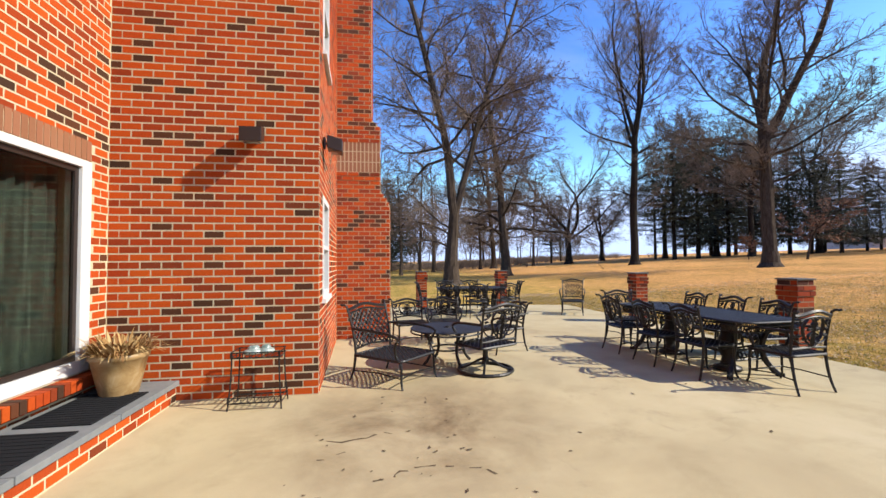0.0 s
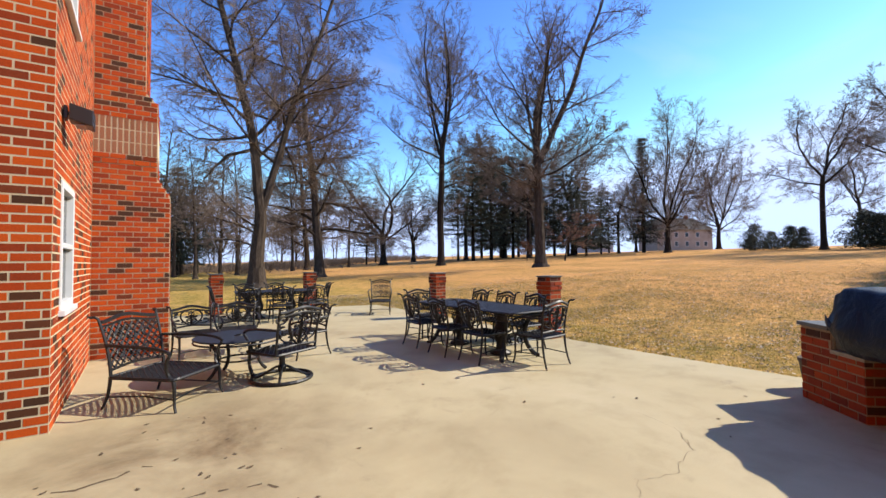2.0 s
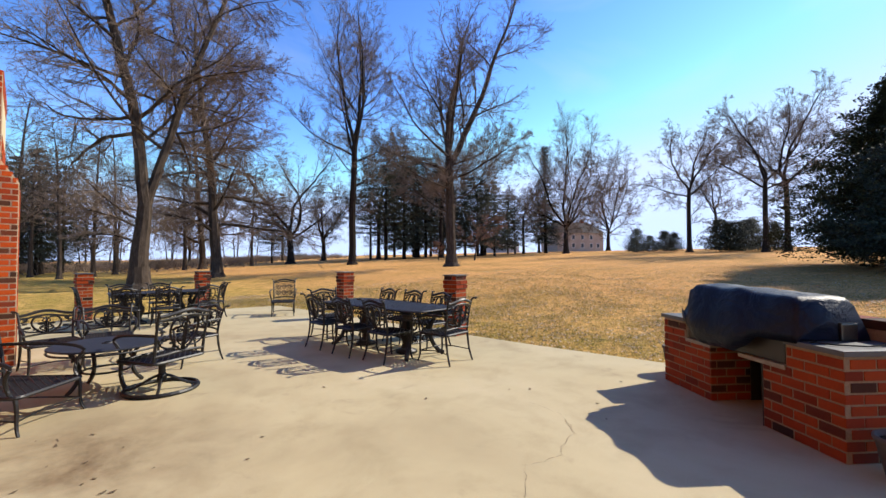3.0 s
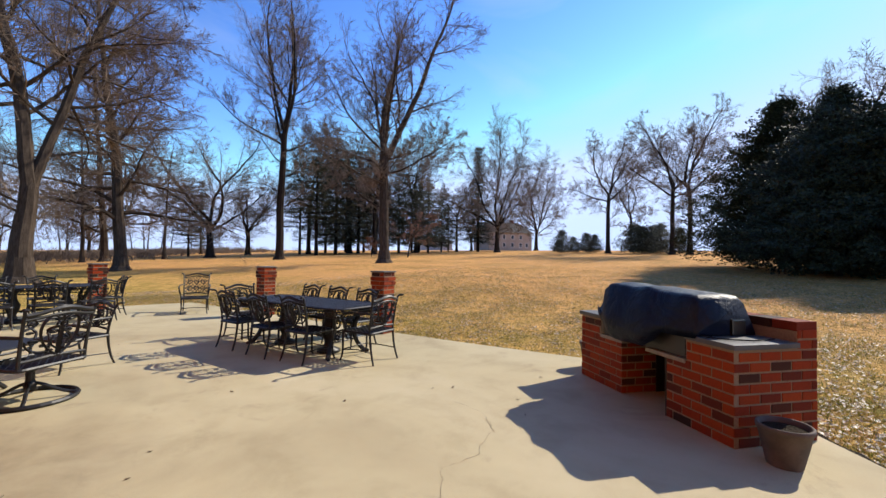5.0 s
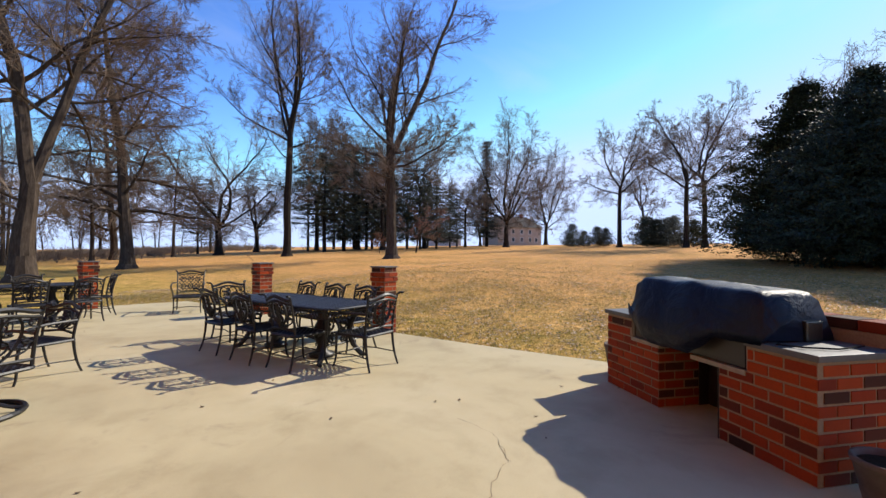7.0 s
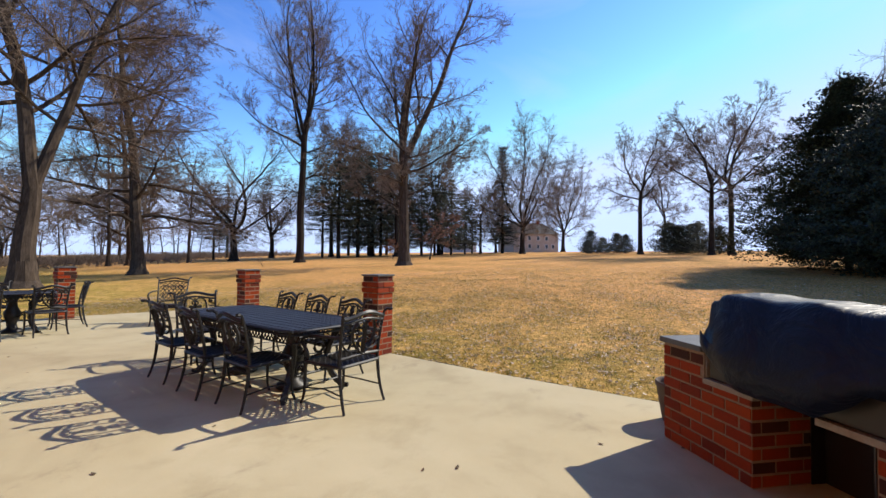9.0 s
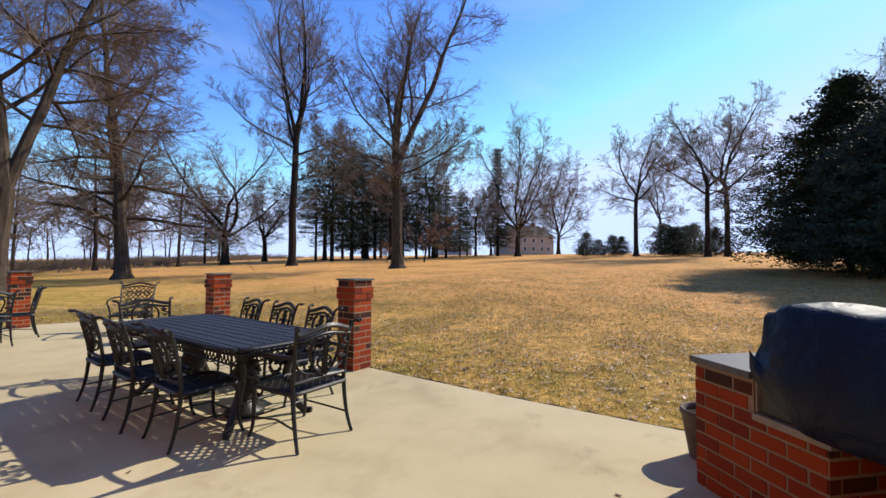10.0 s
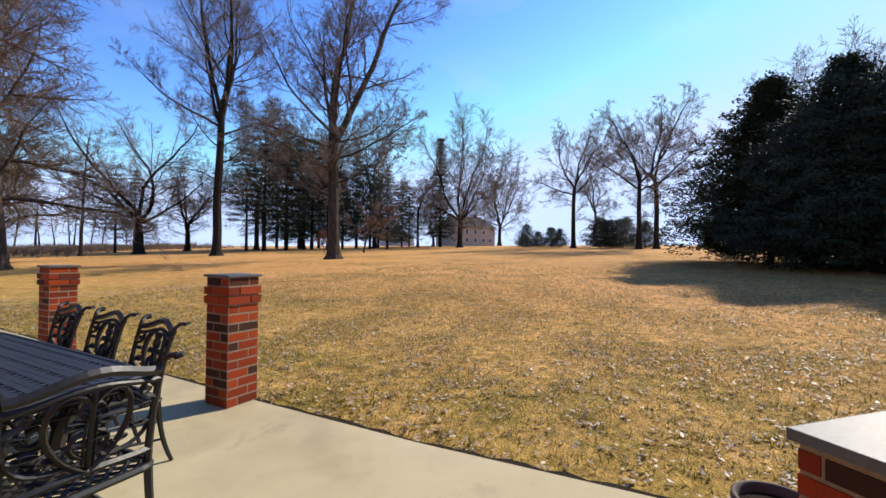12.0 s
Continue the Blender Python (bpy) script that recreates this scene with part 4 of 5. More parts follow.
side_chair = cast_chair("dining_chair", 0.47, 0.46, 0.40, 0.87, False, "black cast metal dining chair with a scrollwork heart back", "chairs round the long table")
stand(side_chair, 4.54, 1.47, 1, 0.03)
stand(side_chair, 4.56, 0.66, 1, 0.02)
stand(side_chair, 4.66, -0.02, 1, 0.04)
stand(side_chair, 5.66, 1.66, -1, 0.0)
stand(side_chair, 5.67, 0.93, -1, -0.02)
stand(side_chair, 5.67, 0.23, -1, 0.03)
arm_chair = cast_chair("dining_armchair", 0.53, 0.50, 0.40, 0.88, True, "black cast metal armchair at the end of the long table", "chairs round the long table", lean=0.06)
stand(arm_chair, 5.18, -0.62, -0.10, 1)
stand(arm_chair, 5.02, 2.18, 0.03, -1)

club = cast_chair("club_chair", 0.68, 0.74, 0.31, 0.90, True, "wide black cast metal lounge chair with a close mesh back", "chairs round the round table", back="mesh", lean=0.11)
stand(club, 0.84, 0.47, 0.74, -0.67)
swivel = cast_chair("swivel_chair", 0.62, 0.56, 0.36, 0.90, True, "black cast metal swivel chair on a round ring base", "chairs round the round table", ring_base=True)
stand(swivel, 2.02, 0.64, -0.45, 0.89)
low_chair = cast_chair("patio_armchair", 0.56, 0.54, 0.37, 0.76, True, "black cast metal armchair with an arched scrollwork back", "chairs round the round table")
stand(low_chair, 1.20, 2.62, 0.15, -1)
stand(low_chair, 1.78, 2.72, -0.1, -1)
stand(low_chair, 2.58, 1.85, -0.95, -0.35)
lounge = cast_chair("lounge_chair", 0.56, 0.66, 0.36, 0.92, True, "black cast metal lounge chair standing alone near the lawn", "", back="mesh", lean=0.20)
stand(lounge, 5.82, 6.02, -0.45, -0.89)
for x, y, fx, fy in ((2.45, 6.05, 0.1, 1), (3.15, 5.98, 0, 1), (3.95, 6.12, -0.15, 1), (2.6, 7.55, 0, -1), (3.4, 7.6, 0, -1), (4.35, 6.9, -1, 0.05), (2.0, 6.8, 1, 0)):
    stand(side_chair, x, y, fx, fy, "black cast metal chair at the far patio table")["group"] = "chairs round the far table"


def long_table(x, y, turn, w, ln, z, label):
    """Cast metal table with rounded corners, a slatted top and two scrolled pedestals."""
    t = tagged(empty("patio_table", pose(x, y, 0, 0, 0, turn)), label, "table")
    a, b = w / 2, ln / 2
    bm = bmesh.new()
    pts = []
    for i in range(48):
        q = 2 * math.pi * i / 48
        c, s = math.cos(q), math.sin(q)
        e = 0.28
        pts.append((a * math.copysign(abs(c) ** e, c), b * math.copysign(abs(s) ** e, s)))
    rims = [[bm.verts.new((px * k_, py * q_, zz)) for px, py in pts] for k_, q_, zz in ((1.0, 1.0, z - 0.018), (1.0, 1.0, z - 0.002), (0.86, 0.93, z - 0.002), (0.86, 0.93, z - 0.018))]
    for A, B in zip(rims, rims[1:] + rims[:1]):
        for i in range(48):
            bm.faces.new((A[i], A[(i + 1) % 48], B[(i + 1) % 48], B[i]))
    bmesh.ops.recalc_face_normals(bm, faces=bm.faces)
    part("tabletop", bm, SLATE, t, "cast border of the pierced table top")
    bm = bmesh.new()
    tube(bm, [(px * 1.004, py * 1.002, z - 0.006) for px, py in pts], 0.014, 6, closed=True)
    tube(bm, [(px * 0.93, py * 0.97, z - 0.05) for px, py in pts], 0.011, 4, closed=True)
    part("rim", bm, SLATE, t)
    n = 9
    for i in range(n):
        x0 = -a * 0.93 + (2 * a * 0.93) * i / n
        x1 = x0 + 2 * a * 0.93 / n
        # each cast slat is pierced by a row of short slots
        bm = bmesh.new()
        bar = (x1 - x0) * 0.36
        box(bm, x0 + 0.001, x0 + bar, -b * 0.955, b * 0.955, z - 0.012, z + 0.004)
        box(bm, x1 - bar, x1 - 0.001, -b * 0.955, b * 0.955, z - 0.012, z + 0.004)
        m_ = int(2 * b * 0.955 / 0.062)
        for j in range(m_):
            y0 = -b * 0.955 + 2 * b * 0.955 * j / m_
            box(bm, x0 + bar, x1 - bar, y0, y0 + 0.036, z - 0.012, z + 0.002)
        part("slat", bm, SLATE, t)
    for sy in (-1, 1):
        for sx in (-1, 1):
            bm = bmesh.new()
            tube(bm, bezier((sx * a * 0.72, sy * b * 0.78, z - 0.02), (sx * a * 0.35, sy * b * 0.7, z * 0.75), (sx * a * 0.3, sy * b * 0.6, z * 0.35), (sx * a * 0.74, sy * b * 0.74, 0.015), 10), 0.034, 6)
            tube(bm, [(sx * a * 0.74, sy * b * 0.74, 0.02), (sx * a * 0.8, sy * b * 0.78, 0.02)], 0.026, 6)
            part("leg", bm, CAST, t)
        bm = bmesh.new()
        for zz in (0.28, 0.45):
            tube(bm, [(-a * 0.45, sy * b * 0.66, zz * z), (a * 0.45, sy * b * 0.66, zz * z)], 0.014, 5)
        for sx in (-1, 1):
            tube(bm, [(sx * 0.12 + px * sx, sy * b * 0.66, pz) for px, pz in spiral(0.0, z * 0.62, 0.09, 0.02, 0, 1.4)], 0.016, 5)
            tube(bm, [(sx * 0.11 + px * sx, sy * b * 0.66, pz) for px, pz in spiral(0.0, z * 0.36, 0.07, 0.02, 2, -1.4)], 0.014, 5)
            tube(bm, [(sx * a * 0.4, sy * b * 0.62, z * 0.5), (0, sy * b * 0.3, z * 0.3), (0, 0, z * 0.33)], 0.014, 5)
        part("brace", bm, CAST, t)
    for x0, y0, x1, y1 in ((-0.86, -0.9, 0.86, -0.9), (0.86, -0.9, 0.86, 0.9), (0.86, 0.9, -0.86, 0.9), (-0.86, 0.9, -0.86, -0.9)):
        p0, p1 = Vector((a * x0, b * y0, 0)), Vector((a * x1, b * y1, 0))
        n_ = int((p1 - p0).length / 0.055)
        bm = bmesh.new()
        tube(bm, [p0 + Vector((0, 0, z - 0.13)), p1 + Vector((0, 0, z - 0.13))], 0.009, 4)
        for i in range(n_):
            q0, q1 = p0.lerp(p1, i / n_), p0.lerp(p1, (i + 1) / n_)
            for u, v in ((q0, q1), (q1, q0)):
                tube(bm, [u + Vector((0, 0, z - 0.015)), v + Vector((0, 0, z - 0.13))], 0.007, 3)
        tagged(part("apron", bm, CAST, t), kind="stuff")
    for sy in (-1, 1):
        bm = bmesh.new()
        lathe(bm, [(0.17, 0.012), (0.16, 0.05), (0.08, 0.08), (0.06, 0.16), (0.11, 0.28), (0.12, 0.36), (0.07, 0.46), (0.06, 0.56), (0.14, z - 0.03)], 14)
        for v in bm.verts:
            v.co.y += sy * b * 0.42
        part("pedestal", bm, CAST, t, smooth=True)
    bm = bmesh.new()
    tube(bm, [(0, -b * 0.66, z * 0.28), (0, 0, z * 0.36), (0, b * 0.66, z * 0.28)], 0.016, 6)
    part("stretcher", bm, CAST, t)
    return t


long_table(5.09, 0.64, 2.5, 0.96, 2.42, 0.715, "long dark slate-coloured cast metal patio dining table")
long_table(3.2, 6.8, 87, 0.96, 1.9, 0.715, "dark cast metal patio table at the far end")


def round_table(x, y, r, z):
    t = tagged(empty("round_table", pose(x, y, 0)), "low round dark cast metal patio table with an umbrella hole", "table")
    bm = bmesh.new()
    lathe(bm, [(0.028, z - 0.02), (r * 0.97, z - 0.022), (r, z - 0.014), (r, z - 0.004), (r * 0.985, z), (r * 0.9, z + 0.001), (0.03, z + 0.002), (0.028, z - 0.02)], 40, cap=False)
    part("tabletop", bm, SLATE, t)
    bm = bmesh.new()
    tube(bm, ring(40, r * 0.985, z - 0.05), 0.012, 5, closed=True)
    part("apron", bm, CAST, t)
    bm = bmesh.new()
    lathe(bm, [(0.055, z), (0.05, z + 0.012), (0.03, z + 0.014)], 16, cap=False)
    part("hole_collar", bm, CAST, t)
    for i in range(4):
        a = radians(20 + 90 * i)
        c, s = math.cos(a), math.sin(a)
        bm = bmesh.new()
        tube(bm, bezier((c * r * 0.7, s * r * 0.7, z - 0.03), (c * r * 0.45, s * r * 0.45, z * 0.6), (c * r * 0.4, s * r * 0.4, z * 0.3), (c * r * 0.72, s * r * 0.72, 0.012), 8), 0.022, 6)
        part("leg", bm, CAST, t)
    bm = bmesh.new()
    tube(bm, ring(24, r * 0.42, z * 0.42), 0.012, 5, closed=True)
    part("stretcher", bm, CAST, t)
    return t


round_table(1.60, 1.16, 0.52, 0.50)

# ---- things by the house wall ----
pt = pot("planter", -1.74, -0.40, 0.155, 0.225, 0.38, GLAZED, "large tan glazed pot of dried stems on the stone landing", LZ)
rnd = random.Random(4)
vs, fs = [], []
for i in range(420):
    a, q = rnd.uniform(0, 6.28), rnd.random() ** 0.5 * 0.19
    p = Vector((math.cos(a) * q, math.sin(a) * q, 0.34))
    d = Vector((math.cos(a) * rnd.uniform(0.1, 1.1), math.sin(a) * rnd.uniform(0.1, 1.1), rnd.uniform(0.35, 1.0))).normalized()
    ln = rnd.uniform(0.1, 0.34)
    droop = rnd.uniform(0, 0.12)
    s = Vector((-d.y, d.x, 0)).normalized() * 0.006
    o = len(vs)
    mid, tip = p + d * ln * 0.6, p + d * ln + Vector((0, 0, -droop))
    vs += [p - s, p + s, mid + s * 1.6, mid - s * 1.6, tip]
    fs += [(o, o + 1, o + 2, o + 3), (o + 3, o + 2, o + 4)]
dry = soup("dried_plant", vs, fs, STEM, pt, "dry straw-coloured stems")
pt2 = pot("planter", -1.93, -0.14, 0.10, 0.15, 0.30, CLAY, "smaller dark pot of dried stems behind the glazed pot", LZ)
soup("dried_plant", [(x * 0.75, y * 0.75, z * 0.85) for x, y, z in vs[:1300]], [f for f in fs if max(f) < 1300], STEM, pt2)

ps = tagged(empty("plant_stand", pose(-0.55, -0.25, 0)), "two-tier black wrought iron plant stand against the brick wall", "plant stand")
for z, hw, hd in ((0.50, 0.23, 0.13), (0.07, 0.25, 0.15)):
    bm = bmesh.new()
    tube(bm, [(-hw, -hd, z), (hw, -hd, z), (hw, hd, z), (-hw, hd, z)], 0.008, 5, closed=True)
    tube(bm, [(-hw, -hd, z + 0.05), (hw, -hd, z + 0.05), (hw, hd, z + 0.05), (-hw, hd, z + 0.05)], 0.006, 5, closed=True)
    for i in range(9):
        x = -hw + 2 * hw * i / 8
        tube(bm, [(x, -hd, z), (x, hd, z)], 0.005, 4)
        tube(bm, [(x, -hd, z), (x, -hd, z + 0.05)], 0.004, 4)
    part("shelf", bm, CAST, ps)
for sx in (-1, 1):
    for sy in (-1, 1):
        bm = bmesh.new()
        tube(bm, bezier((sx * 0.22, sy * 0.12, 0.56), (sx * 0.22, sy * 0.12, 0.3), (sx * 0.23, sy * 0.13, 0.2), (sx * 0.25, sy * 0.15, 0.0), 8), 0.008, 5)
        part("leg", bm, CAST, ps)
for dx, dy, s in ((-0.05, 0.0, 1.0), (0.06, 0.03, 0.8)):
    bm = bmesh.new()
    lathe(bm, [(0.03 * s, 0), (0.07 * s, 0.01), (0.085 * s, 0.035), (0.07 * s, 0.06), (0.04 * s, 0.075), (0.045 * s, 0.095), (0.03 * s, 0.11), (0.008, 0.115)], 14)
    ob = part("ceramic_ornament", bm, CERAMIC, smooth=True)
    ob.matrix_world = pose(-0.55 + dx, -0.25 + dy, 0.506, 0, 0, 30 * s) @ Matrix.Diagonal((1.3, 0.9, 0.8, 1))
    tagged(ob, "pale green glazed ornament on the iron plant stand", "ornament")

# ---- marks on the patio ----


def crack(pts, width, seed, gaps=0.0):
    rnd = random.Random(seed)
    line = []
    for (x0, y0), (x1, y1) in zip(pts, pts[1:]):
        n = max(2, int(math.hypot(x1 - x0, y1 - y0) / 0.06))
        for i in range(n):
            line.append((x0 + (x1 - x0) * i / n + rnd.gauss(0, 0.012), y0 + (y1 - y0) * i / n + rnd.gauss(0, 0.012)))
    line.append(pts[-1])
    bm = bmesh.new()
    prev = None
    for i, (x, y) in enumerate(line):
        a, b = line[max(0, i - 1)], line[min(len(line) - 1, i + 1)]
        d = Vector((b[0] - a[0], b[1] - a[1], 0)).normalized()
        nrm = Vector((-d.y, d.x, 0)) * width * rnd.uniform(0.2, 1.2)
        cur = (bm.verts.new(Vector((x, y, 0.002)) + nrm), bm.verts.new(Vector((x, y, 0.002)) - nrm))
        if prev and rnd.random() > gaps:
            bm.faces.new((prev[0], cur[0], cur[1], prev[1]))
        prev = cur
    bmesh.ops.recalc_face_normals(bm, faces=bm.faces)
    ob = part("crack", bm, CRACK, patio)
    return ob


crack([(3.35, -3.2), (3.7, -3.3), (4.0, -3.18), (4.11, -3.2), (4.3, -3.0)], 0.0016, 1)
crack([(3.35, -3.2), (2.9, -3.55), (2.5, -3.5)], 0.0013, 2)
crack([(4.11, -3.2), (4.45, -2.85), (4.5, -2.5)], 0.0012, 3)


CR = random.Random(9)
for pts, wd, sd in (([(0.13, -1.16), (0.3, -1.3), (0.55, -1.25), (0.62, -1.12), (0.75, -1.2)], 0.016, 11), ([(0.62, -1.95), (0.9, -1.8), (1.2, -1.85), (1.38, -1.91), (1.42, -2.2)], 0.014, 12), ([(0.2, -1.6), (0.45, -1.45)], 0.012, 13), ([(0.75, -0.68), (0.84, -0.66)], 0.016, 14), ([(1.1, -0.55), (1.12, -0.3)], 0.014, 15)):
    crack(pts, wd * 0.8, sd, 0.4)
vs, fs = [], []
for i in range(60):
    x, y = CR.uniform(0.0, 1.7), CR.uniform(-2.3, -0.2)
    if CR.random() < 0.35:
        x, y = CR.uniform(2.0, 6.8), CR.uniform(-3.4, 6)
    a, r = CR.uniform(0, 6.28), CR.uniform(0.008, 0.026)
    o = len(vs)
    for u, v in ((-1, 0), (-0.3, 0.5), (0.5, 0.4), (1, 0), (0.4, -0.45), (-0.4, -0.5)):
        vs.append((x + math.cos(a) * u * r - math.sin(a) * v * r, y + math.sin(a) * u * r + math.cos(a) * v * r, 0.004 + 0.25 * r * u * u))
    fs.append(tuple(range(o, o + 6)))
tagged(soup("leaf_debris", vs, fs, CRACK), "few dry leaf scraps lying on the concrete patio", "leaf litter", kind="stuff")

# ---- grass blades and fallen leaves on the near lawn ----
rng = np.random.default_rng(7)


def scatter(n, x0, x1, y0, y1, fall, patchy=False):
    """Places on the lawn, thinning out away from the patio."""
    out = []
    while len(out) < n:
        x, y = rng.uniform(x0, x1), rng.uniform(y0, y1)
        d = max(0.0, x - 7.0)
        patch = 1.0 if not patchy else min(1.0, max(0.12, 0.45 + 1.2 * noise.noise((x * 0.6, y * 0.6, 8)) + 1.1 * noise.noise((x * 4.5, y * 4.5, 2))))
        if rng.random() < math.exp(-d / fall) * patch and not inside_patio(x, y, 0.05):
            out.append((x, y))
    return out


def land(x, y):
    return rise(x, y) - 0.05 + 0.025 * noise.noise((x * 0.7, y * 0.7, 0)) + (0.12 * noise.noise((x * 0.11, y * 0.11, 3)) if x > 12 or y > 12 else 0)


vs, fs = [], []
for x, y in scatter(130000, 4.9, 28, -9, 12, 8.0, True):
    z = land(x, y)
    a, ln, lean = rng.uniform(0, 6.28), rng.uniform(0.02, 0.065), rng.uniform(0.5, 2.0)
    c, s = math.cos(a), math.sin(a)
    w = rng.uniform(0.003, 0.008)
    o = len(vs)
    vs += [(x - s * w, y + c * w, z - 0.01), (x + s * w, y - c * w, z - 0.01), (x + c * ln * lean, y + s * ln * lean, z + ln)]
    fs.append((o, o + 1, o + 2))
tagged(soup("grass", vs, fs, GRASS), "short dry tan and green winter grass blades", "grass", kind="stuff")

vs, fs = [], []
for x, y in scatter(60000, 4.9, 36, -9, 14, 10.0, True):
    z = land(x, y) + 0.02
    a, r = rng.uniform(0, 6.28), rng.uniform(0.011, 0.032)
    c, s = math.cos(a), math.sin(a)
    t1, t2, cu = rng.normal(0, 0.22), rng.normal(0, 0.22), rng.uniform(0, 0.35)
    o = len(vs)
    for u, v in ((-1, 0), (-0.35, 0.5), (0.4, 0.42), (1, 0), (0.4, -0.42), (-0.35, -0.5)):
        px, py = u * r, v * r
        vs.append((x + c * px - s * py, y + s * px + c * py, z + px * t1 + py * t2 + cu * r * (u * u)))
    fs.append((o, o + 1, o + 2, o + 3, o + 4, o + 5))
tagged(soup("fallen_leaves", vs, fs, LEAF), "scattered dry brown leaves lying on the lawn", "leaf litter", kind="stuff")

# ---- trees ----


class Tree:
    def __init__(self, seed):
        self.rnd = random.Random(seed)
        self.bm = bmesh.new()
        self.seg, self.tip, self.fine = [], [], 0.011

    def bend(self, p, d, length, n, wander, lift):
        """A wandering line from p along d."""
        pts, q = [Vector(p)], Vector(p)
        d = Vector(d).normalized()
        for _ in range(n):
            d = (d + Vector((self.rnd.gauss(0, wander), self.rnd.gauss(0, wander), self.rnd.gauss(0, wander * 0.7) + lift))).normalized()
            q = q + d * (length / n)
            pts.append(q.copy())
        return pts, d

    def grow(self, p, d, length, r, level, top, plan):
        n, kids, ratio, angle, wander, lift = plan[level]
        if level == top:
            d = (Vector(d) + Vector((self.rnd.gauss(0, 0.12), self.rnd.gauss(0, 0.12), self.rnd.gauss(0, 0.12) + lift))).normalized()
            self.tip.append((p, p + d * length, r))
            return
        pts, d1 = self.bend(p, d, length, n, wander, lift)
        if level <= 1:
            tube(self.bm, pts, r, 7 if level == 0 else 5, r_end=r * (0.22 if level == 0 else 0.2))
        else:
            e = r * 0.35
            for i in range(n):
                self.seg.append((pts[i], pts[i + 1], r + (e - r) * i / n, r + (e - r) * (i + 1) / n))
        first = self.first if level == 0 else 0.14
        for k_ in range(kids):
            f = first + (1 - first) * ((k_ + self.rnd.random()) / kids)
            i = min(n - 1, int(f * n))
            q = pts[i].lerp(pts[i + 1], f * n - i)
            ax = (pts[i + 1] - pts[i]).normalized()
            side = ax.orthogonal().normalized()
            side = Matrix.Rotation(self.rnd.uniform(0, 2 * math.pi) if level else k_ * 2.4 + self.rnd.uniform(-0.5, 0.5), 3, ax) @ side
            an = radians(self.rnd.gauss(angle, 10)) * (1.12 - 0.45 * f if level == 0 else 1.0)
            dd = ax * math.cos(an) + side * math.sin(an)
            rr = max(self.fine, r * (1 - 0.75 * f) * (0.40 if level == 0 else 0.55))
            ll = length * ratio * (1.15 - 0.75 * f if level == 0 else 1.1 - 0.5 * f) * self.rnd.uniform(0.65, 1.25)
            self.grow(q, dd, ll, rr, level + 1, top, plan)
        # the limb itself runs out in a twig
        self.tip.append((pts[-1], pts[-1] + d1 * length * 0.12, r * 0.2))

    def twigs(self, name, material, parent):
        rows = [(a, b, ra, rb) for a, b, ra, rb in self.seg]
        n = len(rows)
        a = np.array([v for x in rows for v in x[0]]).reshape(n, 3)
        b = np.array([v for x in rows for v in x[1]]).reshape(n, 3)
        ra, rb = np.array([x[2] for x in rows]), np.array([x[3] for x in rows])
        m = len(self.tip)
        ta = np.array([v for x in self.tip for v in x[0]]).reshape(m, 3)
        tb = np.array([v for x in self.tip for v in x[1]]).reshape(m, 3)
        tr = np.array([x[2] for x in self.tip])

        def across(p, q):
            d = q - p
            d /= np.linalg.norm(d, axis=1)[:, None] + 1e-9
            u = np.cross(d, np.array([0.31, 0.17, 0.93]))
            u /= np.linalg.norm(u, axis=1)[:, None] + 1e-9
            w = np.cross(d, u)
            return [u * math.cos(j * 2.0944) + w * math.sin(j * 2.0944) for j in range(3)]

        vs, ts = np.empty((n, 6, 3)), np.empty((m, 4, 3))
        for j, o in enumerate(across(a, b)):
            vs[:, j] = a + o * ra[:, None]
            vs[:, 3 + j] = b + o * rb[:, None]
        for j, o in enumerate(across(ta, tb)):
            ts[:, j] = ta + o * tr[:, None]
        ts[:, 3] = tb
        fs = ((np.arange(n) * 6)[:, None, None] + np.array([[0, 1, 4, 3], [1, 2, 5, 4], [2, 0, 3, 5]])[None]).reshape(-1, 4)
        ft = (6 * n + (np.arange(m) * 4)[:, None, None] + np.array([[0, 1, 3], [1, 2, 3], [2, 0, 3]])[None]).reshape(-1, 3)
        return soup(name, np.concatenate((vs.reshape(-1, 3), ts.reshape(-1, 3))).tolist(), fs.tolist() + ft.tolist(), material, parent)


